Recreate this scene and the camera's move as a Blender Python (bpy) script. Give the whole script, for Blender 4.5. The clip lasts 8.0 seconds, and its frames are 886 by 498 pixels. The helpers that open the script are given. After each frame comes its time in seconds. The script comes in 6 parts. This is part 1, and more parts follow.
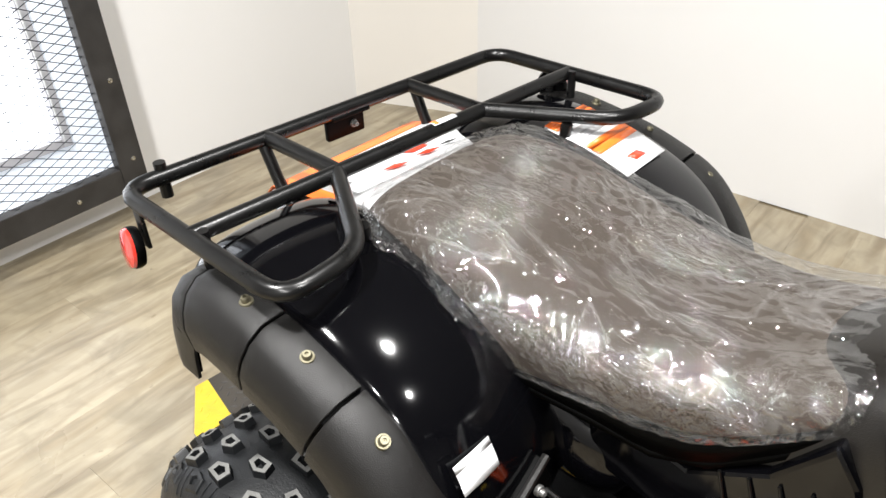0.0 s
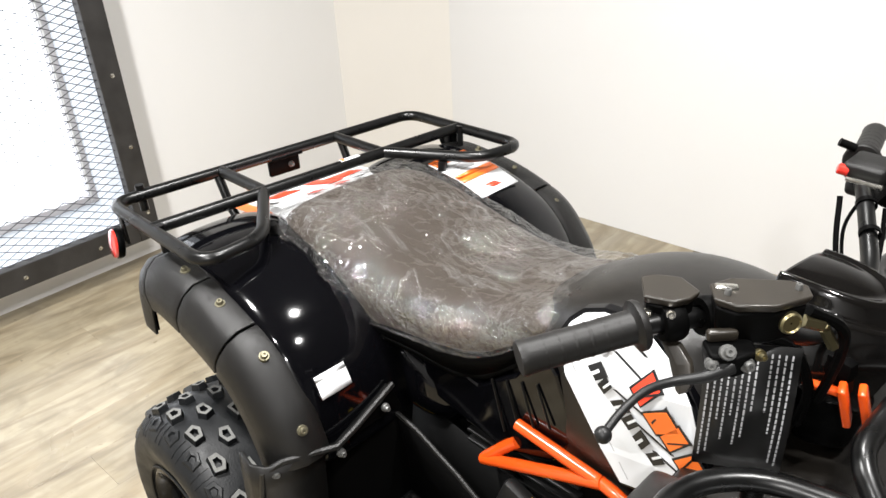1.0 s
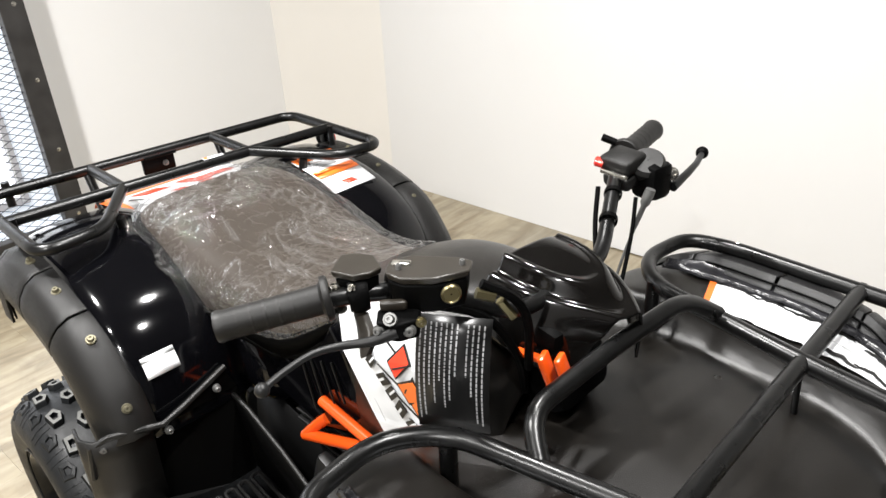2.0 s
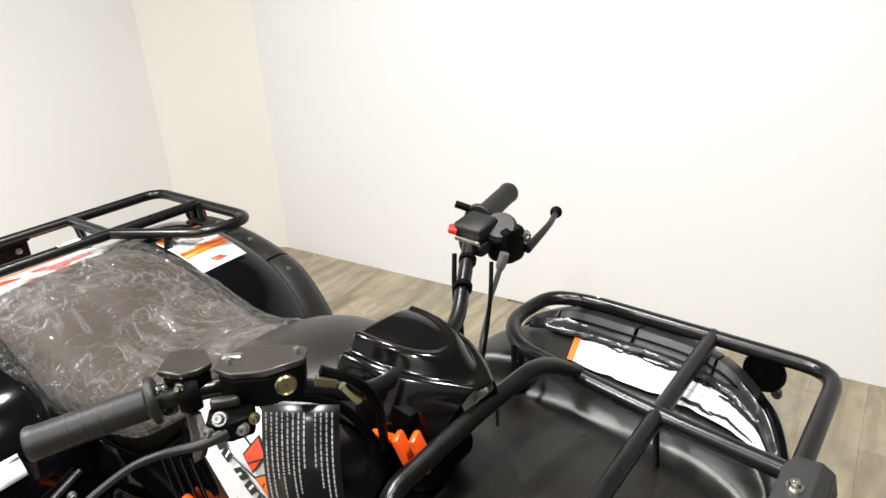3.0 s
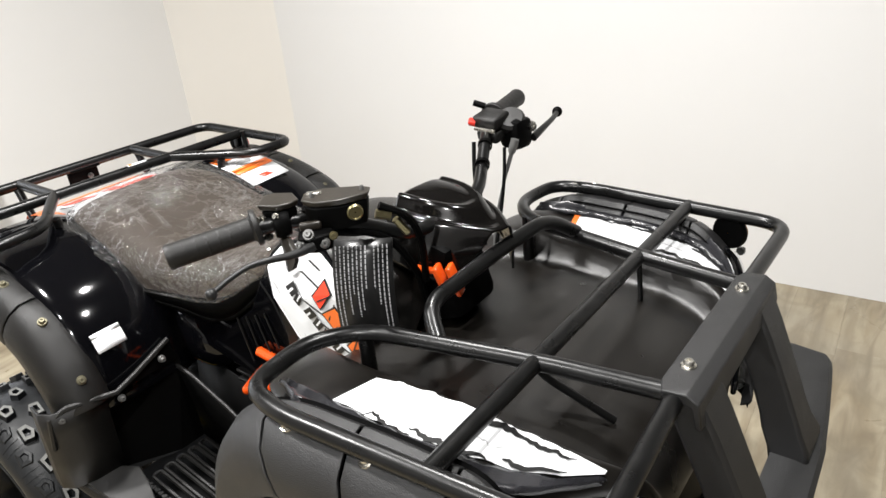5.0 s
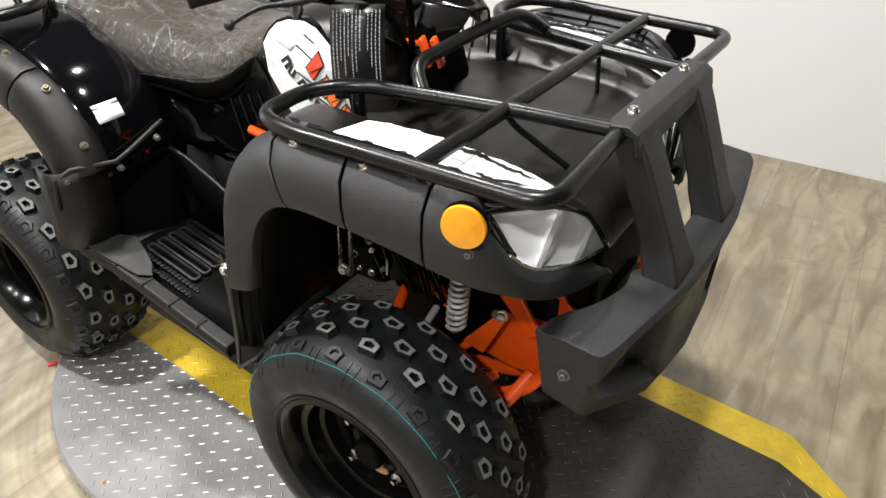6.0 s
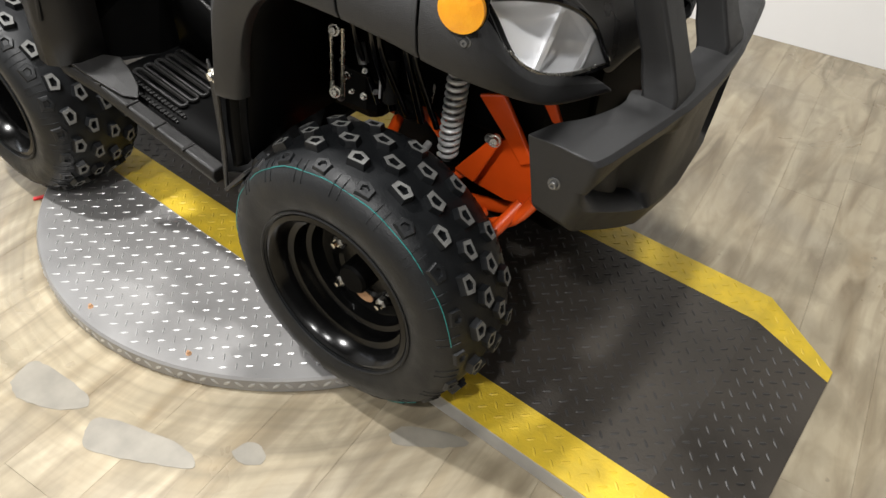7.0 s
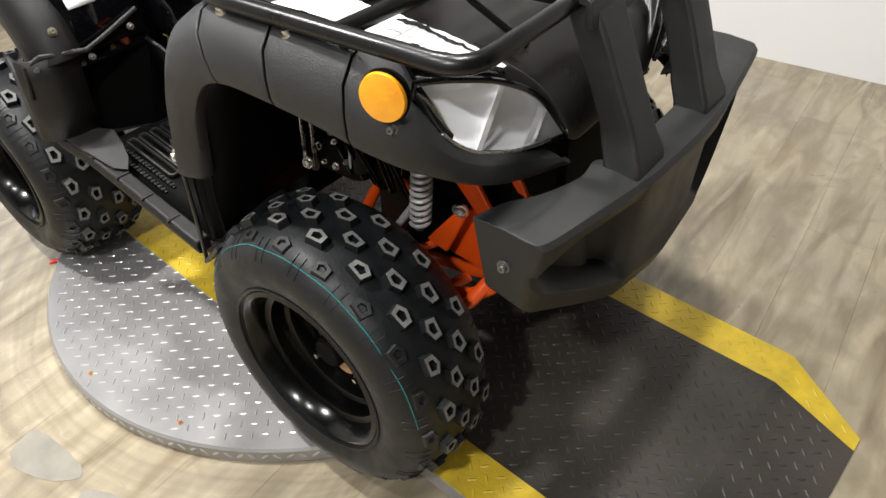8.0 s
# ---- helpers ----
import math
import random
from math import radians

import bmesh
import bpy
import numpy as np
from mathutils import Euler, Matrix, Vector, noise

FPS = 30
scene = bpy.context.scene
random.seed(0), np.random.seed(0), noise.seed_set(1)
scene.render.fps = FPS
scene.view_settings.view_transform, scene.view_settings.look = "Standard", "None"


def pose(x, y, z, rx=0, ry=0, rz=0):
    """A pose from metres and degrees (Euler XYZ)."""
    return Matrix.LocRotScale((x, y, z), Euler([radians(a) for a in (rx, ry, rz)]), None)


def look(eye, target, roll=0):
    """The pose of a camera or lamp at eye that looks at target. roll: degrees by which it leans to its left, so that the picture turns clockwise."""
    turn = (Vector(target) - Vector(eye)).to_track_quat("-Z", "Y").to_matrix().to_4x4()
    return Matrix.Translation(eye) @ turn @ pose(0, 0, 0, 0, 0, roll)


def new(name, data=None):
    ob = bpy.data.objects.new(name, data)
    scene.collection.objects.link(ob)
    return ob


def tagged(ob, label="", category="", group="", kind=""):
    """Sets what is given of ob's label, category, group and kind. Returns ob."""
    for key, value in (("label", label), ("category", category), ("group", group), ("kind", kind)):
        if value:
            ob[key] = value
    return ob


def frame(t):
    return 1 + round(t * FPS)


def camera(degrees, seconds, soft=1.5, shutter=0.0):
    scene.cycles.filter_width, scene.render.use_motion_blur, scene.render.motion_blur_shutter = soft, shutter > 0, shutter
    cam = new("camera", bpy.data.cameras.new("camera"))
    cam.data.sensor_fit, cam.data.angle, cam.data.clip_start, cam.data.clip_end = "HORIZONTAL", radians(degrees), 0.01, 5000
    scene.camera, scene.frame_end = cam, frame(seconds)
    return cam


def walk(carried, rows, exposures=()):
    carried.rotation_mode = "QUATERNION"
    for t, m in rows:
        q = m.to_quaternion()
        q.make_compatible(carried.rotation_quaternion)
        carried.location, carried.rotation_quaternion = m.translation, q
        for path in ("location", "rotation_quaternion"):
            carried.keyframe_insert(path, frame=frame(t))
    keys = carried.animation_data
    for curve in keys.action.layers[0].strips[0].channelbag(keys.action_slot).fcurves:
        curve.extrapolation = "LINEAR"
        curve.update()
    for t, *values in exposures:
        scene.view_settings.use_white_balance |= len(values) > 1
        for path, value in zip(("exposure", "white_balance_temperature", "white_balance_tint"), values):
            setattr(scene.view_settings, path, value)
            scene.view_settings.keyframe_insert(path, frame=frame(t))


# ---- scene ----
cam = camera(63.3, 8.0)
PATH = [
    (0, (0.206, -0.721, 1.486), (-0.923, 0.474, 0.345), -1.5),
    (0.5, (0.424, -0.875, 1.562), (-0.686, 0.474, 0.589), -0.9),
    (1, (0.685, -0.834, 1.56), (-0.583, 0.39, 0.614), -2.7),
    (1.5, (0.905, -0.719, 1.551), (-0.402, 0.401, 0.531), -3.5),
    (2, (0.974, -0.678, 1.568), (-0.286, 0.56, 0.629), -2.8),
    (2.2, (0.995, -0.656, 1.577), (-0.23, 0.646, 0.681), -1.8),
    (3.3, (1.026, -0.595, 1.582), (-0.07, 0.879, 0.789), -4.1),
    (3.5, (1.03, -0.597, 1.582), (-0.078, 0.881, 0.815), -4.4),
    (4, (1.039, -0.602, 1.573), (-0.091, 0.839, 0.768), -3.9),
    (4.2, (1.051, -0.604, 1.555), (-0.126, 0.783, 0.725), -5.2),
    (5.3, (1.218, -0.98, 1.53), (0.17, 0.445, 0.597), -3.9),
    (5.5, (1.246, -1.041, 1.506), (0.256, 0.377, 0.503), -1.2),
    (5.8, (1.257, -1.076, 1.472), (0.301, 0.309, 0.392), 0.1),
    (6, (1.274, -1.088, 1.435), (0.338, 0.268, 0.301), -0.3),
    (6.2, (1.283, -1.098, 1.393), (0.407, 0.205, 0.154), 0.5),
    (6.5, (1.291, -1.123, 1.336), (0.459, 0.122, 0.01), 1.7),
    (7, (1.321, -1.148, 1.305), (0.499, 0.092, -0.031), 3.3),
    (7.5, (1.347, -1.139, 1.325), (0.536, 0.157, 0.035), 4.5),
    (7.8, (1.357, -1.071, 1.345), (0.416, 0.201, 0.121), 1.2),
    (8, (1.396, -0.978, 1.341), (0.408, 0.192, 0.055), -2.3),
]
# the clip's camera darkens a little once the white wall leaves its view
walk(cam, [(t, look(eye, target, roll)) for t, eye, target, roll in PATH], ((0, 0.0), (4.2, 0.0), (5.4, -0.18), (8, -0.12)))

# ---- world and light ----
world = bpy.data.worlds.new("room_air")
world.use_nodes = True
world.node_tree.nodes["Background"].inputs[0].default_value = (0.9, 0.95, 1.0, 1)
world.node_tree.nodes["Background"].inputs[1].default_value = 0.3
scene.world = world


def lamp(x, y, z, size, power, colour):
    data = bpy.data.lights.new("ceiling_lamp_light", "AREA")
    data.shape, data.size, data.energy, data.color = "DISK", size, power, colour
    ob = new("ceiling_lamp_light", data)
    ob.location = (x, y, z)
    return ob


LAMPS = [(-0.65, -0.9, 92), (0.0, 0.2, 42), (0.95, -0.1, 46), (0.35, -1.6, 30), (1.35, -2.15, 62)]
CEIL = 2.75
for lx, ly, watts in LAMPS:
    lamp(lx, ly, CEIL - 0.05, 0.15, watts, (1.0, 0.985, 0.965))

# ---- materials ----


def material(name, colour, rough=0.5, metal=0.0, var=0.0, scale=20.0, bump=0.0, bump_scale=200.0, coat=0.0, spec=0.5, colour2=None, rvar=0.0):
    m = bpy.data.materials.new(name)
    m.use_nodes = True
    nt = m.node_tree
    b = nt.nodes["Principled BSDF"]
    b.inputs["Base Color"].default_value = (*colour, 1)
    b.inputs["Roughness"].default_value = rough
    b.inputs["Metallic"].default_value = metal
    b.inputs["Specular IOR Level"].default_value = spec
    b.inputs["Coat Weight"].default_value = coat
    b.inputs["Coat Roughness"].default_value = 0.04
    tc = nt.nodes.new("ShaderNodeTexCoord")
    if var > 0 or colour2:
        n = nt.nodes.new("ShaderNodeTexNoise")
        n.inputs["Scale"].default_value, n.inputs["Detail"].default_value = scale, 6
        nt.links.new(tc.outputs["Object"], n.inputs["Vector"])
        mix = nt.nodes.new("ShaderNodeMix")
        mix.data_type = "RGBA"
        c2 = colour2 or tuple(min(1, c * (1 + var)) for c in colour)
        c1 = colour if colour2 else tuple(c * (1 - var) for c in colour)
        mix.inputs["A"].default_value, mix.inputs["B"].default_value = (*c1, 1), (*c2, 1)
        nt.links.new(n.outputs["Fac"], mix.inputs["Factor"])
        nt.links.new(mix.outputs["Result"], b.inputs["Base Color"])
        if rvar > 0:
            mr = nt.nodes.new("ShaderNodeMapRange")
            mr.inputs["From Min"].default_value, mr.inputs["From Max"].default_value = 0.3, 0.7
            mr.inputs["To Min"].default_value, mr.inputs["To Max"].default_value = max(0.02, rough - rvar), min(1, rough + rvar)
            nt.links.new(n.outputs["Fac"], mr.inputs["Value"])
            nt.links.new(mr.outputs["Result"], b.inputs["Roughness"])
    if bump > 0:
        n2 = nt.nodes.new("ShaderNodeTexNoise")
        n2.inputs["Scale"].default_value, n2.inputs["Detail"].default_value = bump_scale, 3
        nt.links.new(tc.outputs["Object"], n2.inputs["Vector"])
        bp = nt.nodes.new("ShaderNodeBump")
        bp.inputs["Strength"].default_value, bp.inputs["Distance"].default_value = bump, 0.002
        nt.links.new(n2.outputs["Fac"], bp.inputs["Height"])
        nt.links.new(bp.outputs["Normal"], b.inputs["Normal"])
    return m


GLOSS = material("gloss_black_plastic", (0.0015, 0.0015, 0.002), 0.08, spec=0.4, var=0.3, scale=6, bump=0.02, bump_scale=40)
MATTE = material("matte_black_plastic", (0.0050, 0.0047, 0.0044), 0.41, spec=0.36, var=0.15, scale=14, bump=0.35, bump_scale=900, rvar=0.06)
DARK = material("dark_plastic", (0.0012, 0.0012, 0.0012), 0.5, spec=0.05, var=0.2, scale=20, bump=0.15, bump_scale=500)
TRAY = material("tray_plastic", (0.0052, 0.0043, 0.0034), 0.34, spec=0.6, var=0.25, scale=9, bump=0.2, bump_scale=700, rvar=0.08)
TUBE = material("black_powder_coat", (0.003, 0.003, 0.003), 0.30, spec=0.4, var=0.2, scale=30, bump=0.03, bump_scale=500, rvar=0.04)
RUBBER = material("tyre_rubber", (0.0052, 0.0060, 0.0070), 0.5, spec=0.38, var=0.35, scale=25, bump=0.3, bump_scale=300, rvar=0.1)
KNOBTOP = material("scuffed_tread_rubber", (0.15, 0.15, 0.143), 0.75, var=0.5, scale=60, bump=0.4, bump_scale=400)
GRIP = material("grip_rubber", (0.0065, 0.006, 0.0055), 0.5, spec=0.35, var=0.2, scale=40, bump=0.1, bump_scale=500)
ORANGE = material("orange_paint", (0.66, 0.074, 0.007), 0.25, var=0.12, scale=18, coat=0.3)
ORANGE_INK = material("orange_print", (0.82, 0.16, 0.02), 0.3, var=0.05, scale=10)
RED_INK = material("red_orange_print", (0.78, 0.05, 0.02), 0.3, var=0.05, scale=10)
WHITE_INK = material("white_print", (0.66, 0.67, 0.68), 0.3, var=0.04, scale=12)
GREY_INK = material("grey_print", (0.42, 0.42, 0.43), 0.3, var=0.06, scale=12)
BLACK_INK = material("black_print", (0.01, 0.01, 0.01), 0.3)
CHROME = material("zinc_plated_steel", (0.62, 0.60, 0.55), 0.25, metal=1.0, var=0.2, scale=60, rvar=0.1)
BRASS = material("yellow_zinc_steel", (0.27, 0.235, 0.13), 0.35, metal=1.0, var=0.2, scale=60)
FLARE_BOLT = material("dull_zinc_bolt", (0.19, 0.175, 0.12), 0.45, metal=0.8, var=0.2, scale=60)
HOUSING = material("brown_black_moulding", (0.017, 0.0140, 0.0105), 0.36, spec=0.5, var=0.3, scale=30, bump=0.1, bump_scale=500)
RUSTY = material("tan_bare_metal", (0.45, 0.26, 0.14), 0.55, var=0.3, scale=40)
# Coarser grain on the bumper; lighter tone stands for stronger light at the front.
GRAIN_LIT = material("lit_grained_plastic", (0.0105, 0.0105, 0.0108), 0.46, spec=0.5, var=0.2, scale=16, bump=0.5, bump_scale=800, rvar=0.06)
STEEL = material("spring_steel", (0.6, 0.6, 0.59), 0.35, metal=0.45, var=0.2, scale=50)
AMBER = material("amber_reflector", (0.72, 0.24, 0.006), 0.2, colour2=(0.95, 0.45, 0.015), scale=38, coat=0.4, bump=0.5, bump_scale=160)
REDREF = material("red_reflector", (0.55, 0.03, 0.02), 0.15, var=0.15, scale=60, coat=0.5)
VINYL = material("brown_black_vinyl", (0.047, 0.037, 0.029), 0.5, spec=0.2, var=0.2, scale=18, bump=0.08, bump_scale=350)
COWLMAT = material("dark_moulded_plastic", (0.003, 0.0027, 0.0025), 0.11, var=0.2, scale=20, bump=0.03, bump_scale=60)
DULL = material("dull_grey_screw", (0.16, 0.16, 0.155), 0.4, metal=0.6, var=0.2, scale=40)
HANDLE = material("satin_alloy", (0.008, 0.008, 0.008), 0.42, spec=0.3, var=0.2, scale=30)
WALL = material("white_wall_paint", (0.765, 0.76, 0.752), 0.5, var=0.02, scale=2, bump=0.08, bump_scale=250)
BEIGE = material("beige_wall_tone", (0.785, 0.755, 0.705), 0.6, var=0.03, scale=2, bump=0.08, bump_scale=250)
CEILING = material("ceiling_paint", (0.09, 0.09, 0.09), 0.8, var=0.1, scale=3)
# Tones of the two unseen walls, picked for how much light they return.
FARWALL = material("unseen_wall_dark", (0.06, 0.06, 0.062), 0.7, var=0.1, scale=3)
GREYWALL = material("unseen_wall_fill", (0.30, 0.30, 0.30), 0.7, var=0.1, scale=3)
WEATHERED = material("blackened_steel_frame", (0.035, 0.033, 0.032), 0.45, metal=0.3, var=0.6, scale=12, bump=0.3, bump_scale=120, rvar=0.1)
MESHMAT = material("dark_mesh_steel", (0.03, 0.035, 0.045), 0.5, metal=0.2, var=0.2, scale=40)
REVEAL = material("pale_window_reveal", (0.5, 0.5, 0.53), 0.6, var=0.05, scale=4)
TEAL = material("teal_tyre_line", (0.02, 0.22, 0.21), 0.5, var=0.4, scale=90)
CLEAR = bpy.data.materials.new("headlight_glass")
REDTIE = material("red_strap", (0.6, 0.02, 0.02), 0.5, var=0.2, scale=30)


def film_material():
    """Clear stretched film: smooth on top, with sparse sharp folds, and crumpled on the sides."""
    m = bpy.data.materials.new("clear_plastic_film")
    m.use_nodes = True
    nt = m.node_tree
    nt.nodes.clear()

    def node(kind, **kw):
        n = nt.nodes.new(kind)
        for k, v in kw.items():
            n.inputs[k].default_value = v
        return n

    def calc(op, a, b, c=None):
        n = nt.nodes.new("ShaderNodeMath")
        n.operation = op
        for i, v in enumerate((a, b, c)):
            if v is None:
                continue
            if isinstance(v, (int, float)):
                n.inputs[i].default_value = v
            else:
                nt.links.new(v, n.inputs[i])
        return n.outputs[0]

    out = nt.nodes.new("ShaderNodeOutputMaterial")
    tc = nt.nodes.new("ShaderNodeTexCoord")
    sep = nt.nodes.new("ShaderNodeSeparateXYZ")
    nt.links.new(tc.outputs["Object"], sep.inputs[0])

    def tex(scale, detail, dist, stretch):
        mp = nt.nodes.new("ShaderNodeMapping")
        mp.inputs["Scale"].default_value, mp.inputs["Rotation"].default_value = stretch, (0.3, 0.2, 0.7)
        nt.links.new(tc.outputs["Object"], mp.inputs["Vector"])
        n = node("ShaderNodeTexNoise", Scale=scale, Detail=detail, Distortion=dist)
        nt.links.new(mp.outputs[0], n.inputs["Vector"])
        return n.outputs["Fac"]

    def crease(fac, sharp):
        d = calc("ABSOLUTE", calc("SUBTRACT", fac, 0.5), 0)
        return calc("MAXIMUM", calc("SUBTRACT", 1.0, calc("MULTIPLY", d, sharp)), 0.0)

    side = nt.nodes.new("ShaderNodeMapRange")
    side.inputs["From Min"].default_value, side.inputs["From Max"].default_value = 0.945, 0.905
    nt.links.new(sep.outputs[2], side.inputs["Value"])
    patch = nt.nodes.new("ShaderNodeMapRange")
    patch.inputs["From Min"].default_value, patch.inputs["From Max"].default_value = 0.54, 0.68
    nt.links.new(tex(6.5, 2, 0.4, (1, 1, 1)), patch.inputs["Value"])
    where = calc("MAXIMUM", calc("MULTIPLY", side.outputs[0], 0.8), patch.outputs[0])
    long_fold = crease(tex(4.2, 3, 1.5, (0.8, 1.6, 1.0)), 34)
    fine = calc("ADD", crease(tex(44, 3, 1.8, (0.6, 1.7, 1)), 8), calc("MULTIPLY", tex(90, 1, 0.6, (1, 1, 1)), 0.5))
    # rounded wrinkles, drawn out along the pull of the film
    wrinkle = calc("ADD", tex(48, 1.5, 0.9, (0.55, 1.5, 1.0)), calc("MULTIPLY", tex(26, 1, 0.5, (1.5, 0.6, 1.0)), 0.9))
    facet = calc("MULTIPLY", wrinkle, calc("MULTIPLY_ADD", where, 1.35, 0.22))
    high = calc("ADD", facet, calc("ADD", calc("MULTIPLY", long_fold, 0.3), calc("MULTIPLY", fine, calc("MULTIPLY", where, 0.12))))
    bp = node("ShaderNodeBump", Strength=0.9, Distance=0.01)
    nt.links.new(high, bp.inputs["Height"])
    tr = nt.nodes.new("ShaderNodeBsdfTransparent")
    tr.inputs[0].default_value = (0.90, 0.90, 0.90, 1)
    gl = node("ShaderNodeBsdfGlossy", Roughness=0.03)
    fr = node("ShaderNodeLayerWeight", Blend=0.5)
    nt.links.new(bp.outputs[0], gl.inputs["Normal"])
    nt.links.new(bp.outputs[0], fr.inputs["Normal"])
    mixc = nt.nodes.new("ShaderNodeMixShader")
    nt.links.new(calc("MULTIPLY_ADD", calc("POWER", fr.outputs["Facing"], 4.0), 0.28, 0.125), mixc.inputs[0])
    nt.links.new(tr.outputs[0], mixc.inputs[1])
    nt.links.new(gl.outputs[0], mixc.inputs[2])
    df = nt.nodes.new("ShaderNodeBsdfDiffuse")
    milk = calc("ADD", calc("MULTIPLY", calc("POWER", long_fold, 2.0), 0.03), calc("MULTIPLY", calc("MULTIPLY", fine, where), 0.0))
    tone = nt.nodes.new("ShaderNodeCombineColor")
    for i, c in enumerate((0.009, 0.0088, 0.0086)):
        nt.links.new(calc("ADD", milk, c), tone.inputs[i])
    nt.links.new(tone.outputs[0], df.inputs[0])
    add = nt.nodes.new("ShaderNodeAddShader")
    nt.links.new(mixc.outputs[0], add.inputs[0])
    nt.links.new(df.outputs[0], add.inputs[1])
    nt.links.new(add.outputs[0], out.inputs[0])
    return m


FILM = film_material()


def clear_material(m):
    m.use_nodes = True
    nt = m.node_tree
    nt.nodes.clear()
    out = nt.nodes.new("ShaderNodeOutputMaterial")
    mix = nt.nodes.new("ShaderNodeMixShader")
    mix.inputs[0].default_value = 0.10
    tr = nt.nodes.new("ShaderNodeBsdfTransparent")
    tr.inputs[0].default_value = (0.97, 0.98, 0.99, 1)
    gl = nt.nodes.new("ShaderNodeBsdfGlossy")
    gl.inputs["Roughness"].default_value = 0.03
    nt.links.new(tr.outputs[0], mix.inputs[1])
    nt.links.new(gl.outputs[0], mix.inputs[2])
    nt.links.new(mix.outputs[0], out.inputs[0])


clear_material(CLEAR)
REFLECTOR = material("headlight_reflector", (0.96, 0.96, 0.97), 0.16, metal=0.1, var=0.03, scale=40, bump=0.25, bump_scale=30)


def wood_floor():
    """Pale oak planks: soft grain along the plank, brown streaks, and scuffs and dirt over all of them."""
    m = material("oak_plank", (0.5, 0.4, 0.26), 0.42)
    nt = m.node_tree
    b = nt.nodes["Principled BSDF"]
    tc = nt.nodes.new("ShaderNodeTexCoord")
    geo = nt.nodes.new("ShaderNodeNewGeometry")
    info = nt.nodes.new("ShaderNodeObjectInfo")

    def link(a, c):
        nt.links.new(a, c)

    def noise_of(vec, scale, detail, dist):
        n = nt.nodes.new("ShaderNodeTexNoise")
        n.inputs["Scale"].default_value, n.inputs["Detail"].default_value, n.inputs["Distortion"].default_value = scale, detail, dist
        link(vec, n.inputs["Vector"])
        return n.outputs["Fac"]

    def ramp(fac, lo, hi, a, c):
        r = nt.nodes.new("ShaderNodeMapRange")
        for k, v in (("From Min", lo), ("From Max", hi), ("To Min", a), ("To Max", c)):
            r.inputs[k].default_value = v
        link(fac, r.inputs["Value"])
        return r.outputs[0]

    def over(fac, base, colour):
        mx = nt.nodes.new("ShaderNodeMix")
        mx.data_type = "RGBA"
        mx.inputs["B"].default_value = (*colour, 1)
        link(fac, mx.inputs["Factor"])
        link(base, mx.inputs["A"])
        return mx.outputs["Result"]

    def times(a, c):
        n = nt.nodes.new("ShaderNodeMath")
        n.operation = "MULTIPLY"
        link(a, n.inputs[0])
        link(c, n.inputs[1])
        return n.outputs[0]

    sc = nt.nodes.new("ShaderNodeMath")
    sc.operation = "MULTIPLY"
    sc.inputs[1].default_value = 37.0
    link(info.outputs["Random"], sc.inputs[0])
    cmb = nt.nodes.new("ShaderNodeCombineXYZ")
    link(sc.outputs[0], cmb.inputs[0])
    link(sc.outputs[0], cmb.inputs[2])
    shift = nt.nodes.new("ShaderNodeVectorMath")
    shift.operation = "ADD"
    link(tc.outputs["Object"], shift.inputs[0])
    link(cmb.outputs[0], shift.inputs[1])
    mp = nt.nodes.new("ShaderNodeMapping")
    mp.inputs["Scale"].default_value = (7.0, 1.1, 1.0)
    link(shift.outputs[0], mp.inputs["Vector"])
    grain = noise_of(mp.outputs[0], 2.2, 8, 0.7)
    cr = nt.nodes.new("ShaderNodeValToRGB")
    e = cr.color_ramp.elements
    e[0].position, e[0].color = 0.2, (0.245, 0.188, 0.112, 1)
    e[1].position, e[1].color = 0.7, (0.437, 0.378, 0.270, 1)
    mid = cr.color_ramp.elements.new(0.46)
    mid.color = (0.352, 0.298, 0.205, 1)
    link(grain, cr.inputs[0])
    # brown and grey streaks that run across the joints, worn smears and specks
    mp2 = nt.nodes.new("ShaderNodeMapping")
    mp2.inputs["Scale"].default_value, mp2.inputs["Rotation"].default_value = (5.2, 1.0, 1.0), (0, 0, radians(-ROOM_TURN))
    link(geo.outputs["Position"], mp2.inputs["Vector"])
    streak = noise_of(mp2.outputs[0], 2.6, 9, 1.0)
    col = over(ramp(streak, 0.46, 0.72, 0.0, 0.7), cr.outputs[0], (0.122, 0.088, 0.050))
    smear = noise_of(geo.outputs["Position"], 1.9, 6, 0.6)
    col = over(ramp(smear, 0.52, 0.70, 0.0, 0.45), col, (0.245, 0.228, 0.192))
    mottle = noise_of(geo.outputs["Position"], 8.5, 7, 0.9)
    col = over(ramp(mottle, 0.48, 0.68, 0.0, 0.5), col, (0.21, 0.178, 0.12))
    speck = noise_of(geo.outputs["Position"], 34.0, 3, 0.2)
    col = over(ramp(speck, 0.70, 0.78, 0.0, 0.6), col, (0.12, 0.10, 0.075))
    # rings worn by the turntable's rollers round its centre
    ctr = nt.nodes.new("ShaderNodeVectorMath")
    ctr.operation = "DISTANCE"
    ctr.inputs[1].default_value = (0.064, 0.043, 0.0)
    link(geo.outputs["Position"], ctr.inputs[0])
    near = ramp(ctr.outputs["Value"], 0.76, 1.19, 1.0, 0.0)
    rv = nt.nodes.new("ShaderNodeCombineXYZ")
    wob = nt.nodes.new("ShaderNodeMath")
    wob.operation = "MULTIPLY_ADD"
    wob.inputs[1].default_value = 0.12
    link(smear, wob.inputs[0])
    link(ctr.outputs["Value"], wob.inputs[2])
    link(wob.outputs[0], rv.inputs[0])
    rings = noise_of(rv.outputs[0], 24.0, 3, 0.0)
